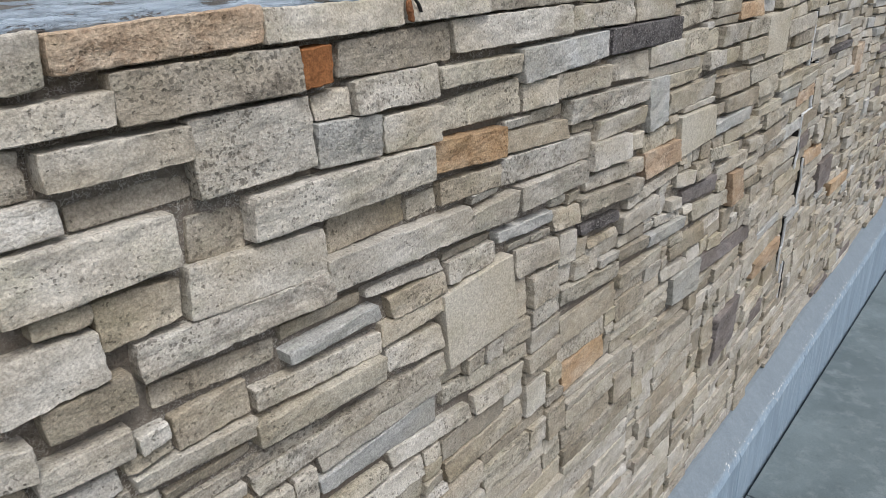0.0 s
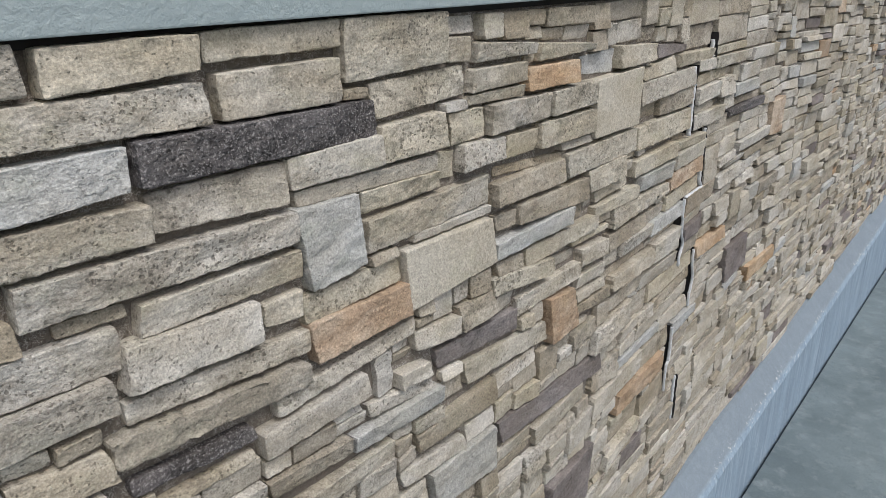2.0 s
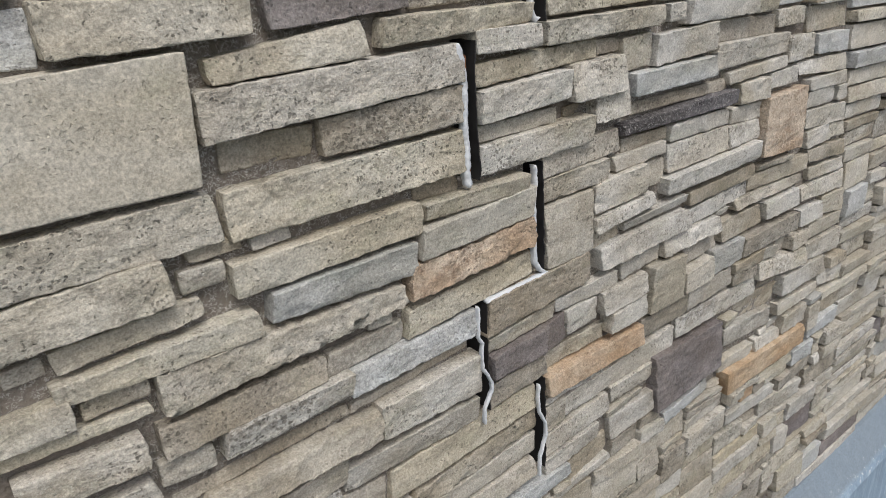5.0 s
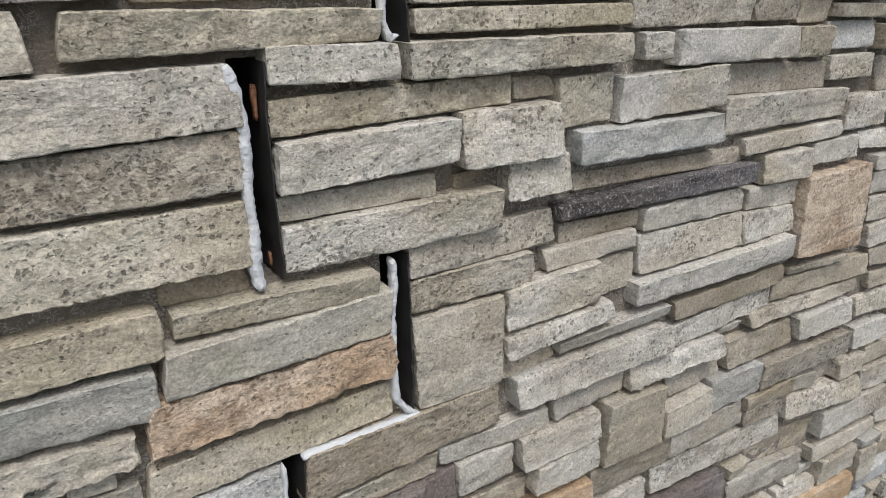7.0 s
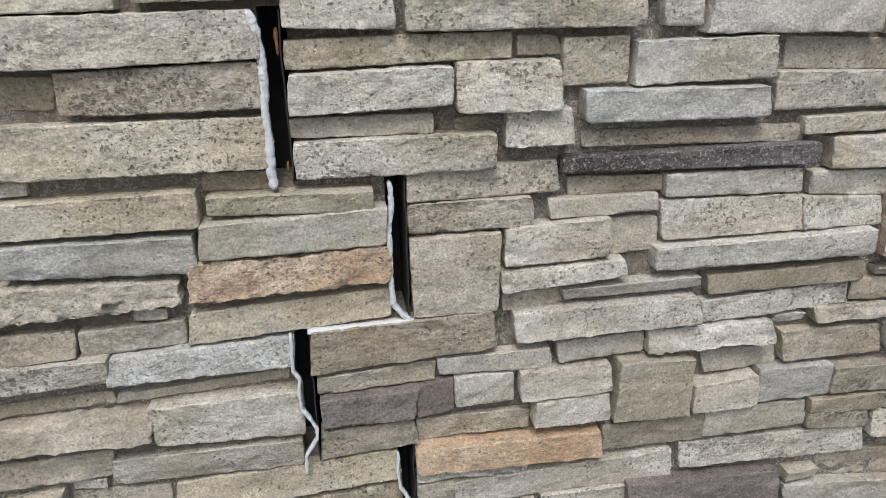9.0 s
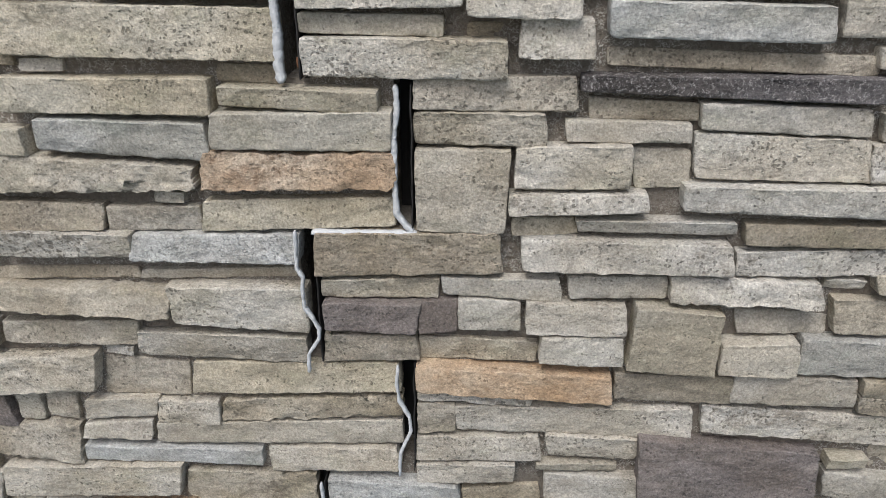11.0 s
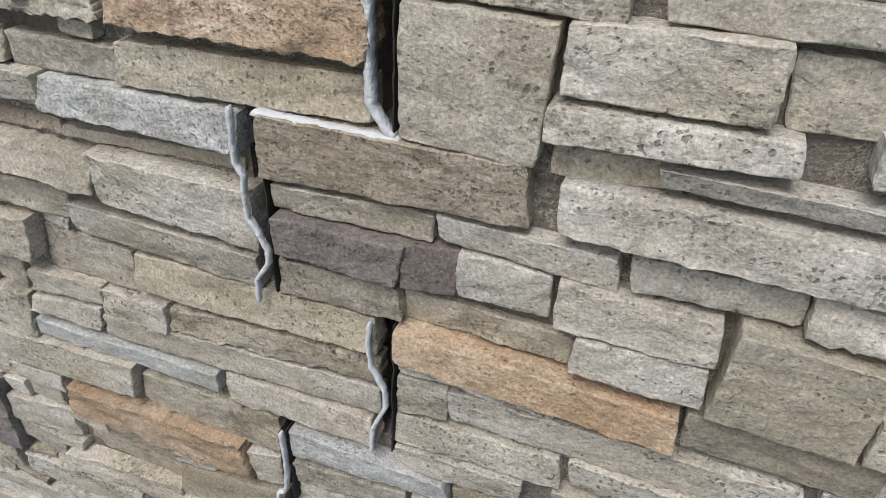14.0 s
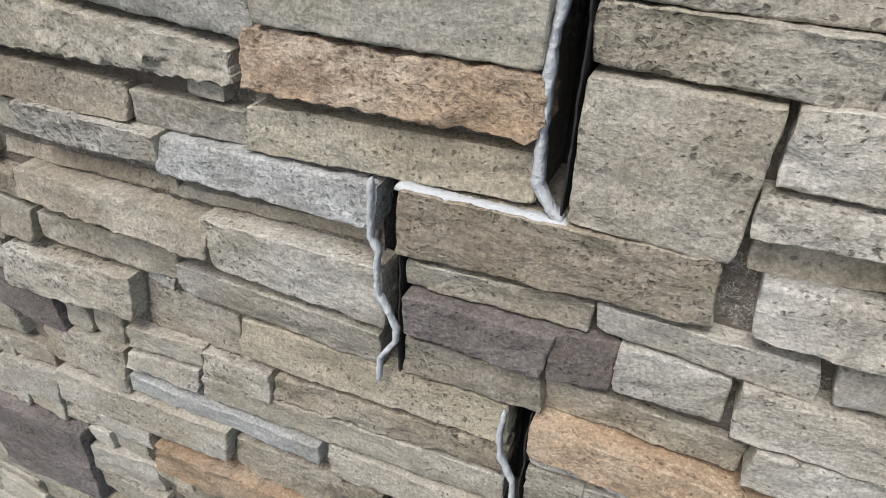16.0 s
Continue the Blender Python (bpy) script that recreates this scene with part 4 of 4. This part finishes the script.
box_part("building_paper", WEST, BED + 0.052, BASE, EAST, 0.098, TOP - 0.002, BLACK, wall, "black building paper behind the facing")

RANKS = ("cream",) * 14 + ("pale",) * 6 + ("tan",) * 9 + ("olive",) * 8 + ("grey",) * 7 + ("plum", "plum", "blue", "blue", "orange")


def pick(rng, x):
    kind = rng.choice(RANKS)
    return kind if x > 3.2 or x < 0.3 or kind not in ("orange", "blue", "plum") else "tan"


CELL = 0.005
cols, rows_ = int((EAST - WEST) / CELL), int((TOP - BASE) / CELL)
taken = np.zeros((rows_, cols), bool)


def mark(corners, grow):
    """Take the cells inside a convex four-sided patch, given clockwise from its upper left corner."""
    px, pz = [c[0] for c in corners], [c[1] for c in corners]
    i0, i1 = max(0, int((min(px) - WEST) / CELL) - 2), min(cols, int((max(px) - WEST) / CELL) + 3)
    j0, j1 = max(0, int((min(pz) - BASE) / CELL) - 2), min(rows_, int((max(pz) - BASE) / CELL) + 3)
    if i1 <= i0 or j1 <= j0:
        return
    gx, gz = np.meshgrid(WEST + (np.arange(i0, i1) + 0.5) * CELL, BASE + (np.arange(j0, j1) + 0.5) * CELL)
    inside = np.ones(gx.shape, bool)
    for k in range(4):
        (ax, az), (bx, bz) = corners[k], corners[(k + 1) % 4]
        inside &= ((bx - ax) * (gz - az) - (bz - az) * (gx - ax)) <= grow * math.hypot(bx - ax, bz - az)
    taken[j0:j1, i0:i1] |= inside


for kind, x, z, w, h, proud, slope, rise, lean, splay, rough in LAID:
    mark([(x + lean, z + h), (x + w + splay, z + slope * w + h + rise), (x + w, z + slope * w), (x, z)], 0.004)
for cx, cw, z0, z1 in CRACK:
    mark([(cx - cw / 2, z1), (cx + cw / 2, z1), (cx + cw / 2, z0), (cx - cw / 2, z0)], 0.003)

verts_all, faces_all, smooth_all, slots_all = [], [], [], []
kinds = list(STONE)
rng = random.Random(11)
for r in range(rows_):
    c = 0
    while c < cols:
        if taken[r, c]:
            c += 1
            continue
        x = WEST + c * CELL
        far = x > 5.5
        want_h = rng.choice((0.015, 0.02, 0.025, 0.03, 0.03, 0.035, 0.045, 0.06))
        want_w = rng.uniform(0.14, 0.38) if want_h < 0.04 else rng.uniform(0.10, 0.26)
        k = c
        while k < cols and not taken[r, k] and (k - c) * CELL < want_w:
            k += 1
        run = k - c
        rest = 0
        while k + rest < cols and not taken[r, k + rest] and rest * CELL < 0.05:
            rest += 1
        if 0 < rest * CELL < 0.05:
            run += rest
        up = int(want_h / CELL) + 1
        block = taken[r:r + up + 5, c:c + run]
        free = 0
        while free < block.shape[0] and not block[free].any():
            free += 1
        if free > up and free - up >= 4:
            free = up
        if run * CELL < 0.034 or free * CELL < 0.015:
            taken[r, c:c + max(1, run if free * CELL < 0.015 and run * CELL < 0.034 else 1)] = True
            c += 1
            continue
        taken[r:r + free, c:c + run] = True
        kind = pick(rng, x)
        gap = 0.0025 if x < 3.2 else 0.005
        w, h = run * CELL - 0.001 - gap, free * CELL - gap
        v, f, s = stone_mesh(x + 0.0018, BASE + r * CELL + 0.0012, w, h, rng.uniform(-0.010, 0.003) if x < 3.2 else rng.uniform(-0.012, 0.010), r * 7919 + c, 0.007 if x < 3.6 else 0.014 if not far else 0.04)
        base = len(verts_all)
        verts_all += v
        faces_all += [tuple(q + base for q in face) for face in f]
        smooth_all += s
        slots_all += [kinds.index(kind)] * len(f)
        c += run
infill = tagged(mesh_object("stone_infill", verts_all, faces_all, [STONE[k] for k in kinds], wall, "", slots_all, smooth_all), kind="stuff")

# remains of grey sealant along the crack: runs of (along, up) on the wall
def caulk_run(points, width, depth=0.006, at=0.004, mat=None, name="caulk_bead", label="torn bead of pale grey sealant"):
    rc = random.Random(len(points) * 31 + int(points[0][1] * 1000))
    path = []
    for (x0, z0), (x1, z1) in zip(points[:-1], points[1:]):
        n = max(2, int(math.hypot(x1 - x0, z1 - z0) / 0.0025))
        path += [(x0 + (x1 - x0) * i / n, z0 + (z1 - z0) * i / n) for i in range(n)]
    path.append(points[-1])
    verts, faces, ring = [], [], 8
    for i, (x, z) in enumerate(path):
        a, c = path[max(0, i - 1)], path[min(len(path) - 1, i + 1)]
        t = Vector((c[0] - a[0], 0, c[1] - a[1])).normalized()
        side = Vector((t.z, 0, -t.x))
        p = Vector((x * 60, z * 60, 3))
        wob = 0.0008 * noise.noise(p * 1.6)
        half = 0.5 * width * (1 + 0.35 * noise.noise(p) + 0.3 * noise.noise(p * 5) + rc.uniform(-0.08, 0.08))
        half *= 0.5 if i in (0, len(path) - 1) else 1
        for k in range(ring):
            ang = 2 * math.pi * k / ring
            off = side * (half * max(-0.8, min(0.8, 1.25 * math.cos(ang))) + wob) + Vector((0, (depth * 0.6) * math.sin(ang) * (1 + 0.4 * noise.noise(p * 2 + Vector((k, 0, 0)))), 0))
            verts.append((x + off.x - 0.001, at + off.y, z + off.z))
    for i in range(len(path) - 1):
        for k in range(ring):
            k2 = (k + 1) % ring
            faces.append((i * ring + k, i * ring + k2, (i + 1) * ring + k2, (i + 1) * ring + k))
    faces += [tuple(range(ring - 1, -1, -1)), tuple(range((len(path) - 1) * ring, len(path) * ring))]
    mesh_object(name, verts, faces, mat or CAULK, wall, label, None, [True] * len(faces))


caulk_run([(2.571, 1.307), (2.575, 1.288), (2.578, 1.269), (2.578, 1.245), (2.576, 1.221), (2.577, 1.195), (2.576, 1.169), (2.578, 1.152)], 0.009, 0.010, 0.0)
caulk_run([(2.684, 1.355), (2.684, 1.328), (2.689, 1.316), (2.695, 1.319)], 0.006, 0.008)
caulk_run([(2.683, 1.152), (2.684, 1.130), (2.681, 1.101), (2.681, 1.075), (2.681, 1.048), (2.682, 1.024), (2.691, 1.011), (2.699, 1.005)], 0.0062, 0.009, 0.001)
caulk_run([(2.595, 1.001), (2.632, 1.002), (2.668, 1.003), (2.703, 1.004)], 0.0055, 0.008, -0.002)
caulk_run([(2.578, 1.003), (2.578, 0.982), (2.577, 0.960), (2.583, 0.950), (2.581, 0.936), (2.582, 0.914), (2.589, 0.901), (2.596, 0.887), (2.595, 0.874), (2.582, 0.853), (2.581, 0.830)], 0.0042, 0.006, -0.006)
caulk_run([(2.681, 0.843), (2.679, 0.821), (2.682, 0.796), (2.693, 0.773), (2.695, 0.753), (2.682, 0.718), (2.681, 0.684)], 0.0042, 0.006, -0.006)
caulk_run([(2.583, 0.662), (2.585, 0.633), (2.584, 0.592), (2.580, 0.565)], 0.004, 0.007, -0.006)
caulk_run([(2.580, 0.565), (2.571, 0.559), (2.567, 0.527), (2.568, 0.481)], 0.0045, 0.006, -0.006)
caulk_run([(2.668, 0.476), (2.665, 0.420), (2.668, 0.335)], 0.006, 0.008)

# torn black paper along one side of the crack, added to darken its lit wall
for cx, cw, z0, z1 in CRACK:
    pv, pf = [], []
    steps = max(3, int((z1 - z0) / 0.006))
    for i in range(steps + 1):
        z = z0 + 0.002 + (z1 - z0 - 0.004) * i / steps
        x = cx + cw / 2 - 0.0025 + 0.0015 * noise.noise(Vector((z * 45, cx, 2.0)))
        y = -0.002 + 0.003 * noise.noise(Vector((z * 90, cx, 7.0)))
        pv += [(x, y, z), (x - 0.0012, y, z), (x - 0.0012, 0.070, z), (x, 0.070, z)]
    for i in range(steps):
        for k in range(4):
            k2 = (k + 1) % 4
            pf.append((4 * i + k, 4 * i + k2, 4 * i + 4 + k2, 4 * i + 4 + k))
    pf += [(3, 2, 1, 0), tuple(range(4 * steps, 4 * steps + 4))]
    mesh_object("torn_paper", pv, pf, BLACK, wall, "torn black paper added to darken one side of the crack")

# rusty break in a top stone with a dark split beside it, and rusty metal showing in the crack
caulk_run([(0.8175, 1.454), (0.8180, 1.446), (0.8195, 1.438), (0.8205, 1.431)], 0.008, 0.005, -0.006, STONE["rust"], "rust_patch", "rusty orange break in the stone")
caulk_run([(0.8180, 1.457), (0.8245, 1.454), (0.8290, 1.449), (0.8335, 1.440)], 0.0022, 0.004, -0.0085, BLACK, "split", "thin black split in the stone")
caulk_run([(2.5905, 1.292), (2.5910, 1.278), (2.5905, 1.268)], 0.004, 0.006, 0.012, STONE["rust"], "rusty_lath", "rusty metal lath inside the crack")
caulk_run([(2.5910, 1.173), (2.5905, 1.163)], 0.003, 0.005, 0.012, STONE["rust"], "rusty_lath", "rusty metal lath inside the crack")
# concrete footing with a weathered, sloping top
SEAMS = [0.6, 1.45, 2.2, 2.95, 3.72, 4.38, 5.12, 5.40, 6.3, 7.5]      # marks of the form boards


def footing():
    prof = [(0.10, BASE + 0.004), (0.03, BASE + 0.002), (-0.004, BASE - 0.004), (-0.048, BASE - 0.052), (-0.066, BASE - 0.073), (-0.074, BASE - 0.092), (-0.080, -1.7), (0.10, -1.7)]
    verts, faces = [], []
    xs = np.sort(np.concatenate([np.arange(WEST, 6, 0.03), np.arange(6, EAST + 0.01, 0.2)] + [[q - 0.006, q, q + 0.006] for q in SEAMS]))
    for x in xs:
        seam = 0.006 if any(abs(x - q) < 0.0015 for q in SEAMS) else 0.0
        for k, (y, z) in enumerate(prof):
            y += seam if k > 4 and y < 0 else 0
            j = 0.0025 * noise.noise(Vector((x * 9, k * 5.0, 0))) + 0.0012 * noise.noise(Vector((x * 33, k * 5.0, 2)))
            verts.append((float(x), y + (j if 1 < k < 6 else 0), z + (j if 1 < k < 5 else 0)))
    n = len(prof)
    for i in range(len(xs) - 1):
        for k in range(n):
            k2 = (k + 1) % n
            faces.append((i * n + k, i * n + k2, (i + 1) * n + k2, (i + 1) * n + k))
    return verts, faces


fv, ff = footing()
foot = tagged(mesh_object("footing", fv, ff, FOOTING), "pale grey concrete footing along the foot of the wall", "footing", kind="structure")

# pavement slabs on falling ground
ground_v = [(-300, -300, -1.35), (300, -300, -1.35), (300, 300, -1.35), (-300, 300, -1.35)]
tagged(mesh_object("ground", ground_v, [(0, 1, 2, 3)], EARTH), "bare earth round the pavement", "ground", kind="structure")
pavement = tagged(new("pavement"), "grey concrete pavement of large slabs falling along the wall", "pavement", kind="structure")
edges = [-4.0, -0.85, 2.30, 8.6, 11.7, 15.0, 18.0]
for y0, y1 in ((-1.62, -0.086), (-3.6, -1.626)):
    for a, b in zip(edges[:-1], edges[1:]):
        bm = bmesh.new()
        box_bm(bm, a + 0.003, y0, -0.12, b - 0.003, y1, 0.0, 0.004)
        for v in bm.verts:
            v.co.z += grade(v.co.x)
        part("slab", bm, PAVING, pavement)

# window opening with flaking sill, blinds and glass
window = tagged(new("window_1"), "window with tan vertical blinds above a flaking grey-blue sill", "window", kind="structure")
bm = bmesh.new()
sv, sf = [], []
prof = [(0.003, TOP - 0.001), (0.005, TOP + 0.003), (0.014, TOP + 0.0055), (0.017, TOP + 0.0075), (0.030, TOP + 0.0115), (0.044, TOP + 0.0145), (0.057, TOP + 0.0165), (0.064, TOP + 0.017), (0.064, TOP - 0.03), (0.03, TOP - 0.03)]
xs = np.arange(WEST, JAMB + 0.030, 0.006)
for x in xs:
    for k, (y, z) in enumerate(prof):
        j = 0.0035 * noise.noise(Vector((x * 30, k * 3.0, 0))) + 0.0025 * noise.noise(Vector((x * 80, k * 3.0, 5)))
        sv.append((float(x), y + (j if k < 6 else 0), z + (0.6 * j if k < 7 else 0)))
n = len(prof)
for i in range(len(xs) - 1):
    for k in range(n):
        sf.append((i * n + k, i * n + (k + 1) % n, (i + 1) * n + (k + 1) % n, (i + 1) * n + k))
mesh_object("window_sill", sv, sf, SILL, window, "flaking grey-blue painted sill", None, [True] * len(sf))
box_part("pane", WEST, 0.060, TOP + 0.016, JAMB + 0.03, 0.063, 3.0, glass_m, window, "clear glass").visible_shadow = False
x, k = WEST, 0
rb = random.Random(5)
while x < JAMB + 0.05:
    w = rb.uniform(0.06, 0.10)
    bm = bmesh.new()
    box_bm(bm, -w / 2, -0.0015, 0, w / 2, 0.0015, 1.5, 0.0007)
    ob = part("blind_slat", bm, BLIND, window)
    ob.matrix_basis = pose(x + w / 2, 0.078 + rb.uniform(0, 0.006), TOP + 0.010, 0, 0, rb.uniform(-7, 7))
    x += w * 0.93
box_part("room_wall", WEST, 0.30, TOP - 0.04, JAMB + 0.2, 0.32, 3.0, CORE, window, "dim inner wall")

# painted panel beyond the window
panel = tagged(new("painted_panel"), "pale grey-blue painted panel board above the stone facing", "panel", kind="structure")
box_part("board", JAMB + 0.022, -0.012, TOP + 0.009, EAST, 0.03, 3.0, PANEL, panel, "", 0.002)
bm = bmesh.new()
box_bm(bm, 0.0, -0.006, TOP + 0.012, 0.020, 0.066, 3.0, 0.002)
for v in bm.verts:
    v.co.x += JAMB + 0.003 + 0.40 * (v.co.y + 0.006)
part("return", bm, PANEL, panel, "pale painted return")
# wad of old paint and filler where the sill meets the return
wad_v, wad_f = [], []
for i in range(15):
    for k in range(12):
        a, t = 2 * math.pi * k / 12, math.pi * (i + 0.5) / 15
        q = Vector((math.sin(t) * math.cos(a), math.sin(t) * math.sin(a), math.cos(t)))
        g = 1 + 0.35 * noise.noise(q * 2.2 + Vector((4, 1, 7))) + 0.18 * noise.noise(q * 6)
        wad_v.append((JAMB - 0.004 + 0.019 * g * q.x + 0.012 * q.z, 0.010 + 0.012 * g * q.y, TOP + 0.012 + 0.013 * g * q.z))
for i in range(14):
    for k in range(12):
        wad_f.append((i * 12 + k, i * 12 + (k + 1) % 12, (i + 1) * 12 + (k + 1) % 12, (i + 1) * 12 + k))
wad_f += [tuple(range(12)), tuple(range(14 * 12 + 11, 14 * 12 - 1, -1))]
mesh_object("filler", wad_v, wad_f, SILL, panel, "lump of cracked grey-blue filler")
bm = bmesh.new()
for i in range(60):
    z0 = TOP + 0.011 + 0.026 * i
    n1 = 0.004 + 0.009 * noise.noise(Vector((z0 * 26, 2, 5)))
    n2 = 0.008 * noise.noise(Vector((z0 * 40, 8, 1)))
    box_bm(bm, JAMB + 0.006 + n1, -0.0085, z0, JAMB + 0.0225 + n2, 0.002, z0 + 0.0258)
part("rotten_edge", bm, ROT, panel, "orange rotten wood where the paint is gone")
# black strip that paints the shade in the gap below the board
box_part("shadow_gap", JAMB, 0.012, TOP + 0.0005, EAST, 0.10, TOP + 0.008, BLACK, panel, "black strip painted as the shade below the board")

# porch at the far end of the wall; black blocks paint the shade below its deck
porch = tagged(new("porch"), "weathered pale boarded porch with a dark void below", "porch")
box_part("deck", EAST, -2.2, 0.12, EAST + 3, 0.4, 0.30, BOARD, porch, "", 0.01)
box_part("deck_shade", EAST + 0.05, -2.15, -0.16, EAST + 2.9, 0.4, 0.118, BLACK, porch, "black block painted as the shade under the deck")
box_part("step", EAST + 0.02, -2.2, 0.30, EAST + 3, 0.1, 0.47, BOARD, porch, "", 0.01)
box_part("post", EAST + 0.1, -0.10, 0.302, EAST + 0.2, 0.0, 3.0, BLACK, porch)
box_part("shade_back", EAST + 2.5, -2.2, -1.1, EAST + 2.7, 0.4, -0.162, BLACK, porch)

# ---- the stones that can be told apart ----
for k, (kind, x, z, w, h, proud, slope, rise, lean, splay, rough) in enumerate(LAID):
    v, f, s = stone_mesh(x, z, w, h, proud, 5000 + k, 0.005, 0.35 if kind == "smooth" else rough, slope, rise, lean, splay)
    mesh_object("stone", v, f, STONE[kind], wall, "", None, s)
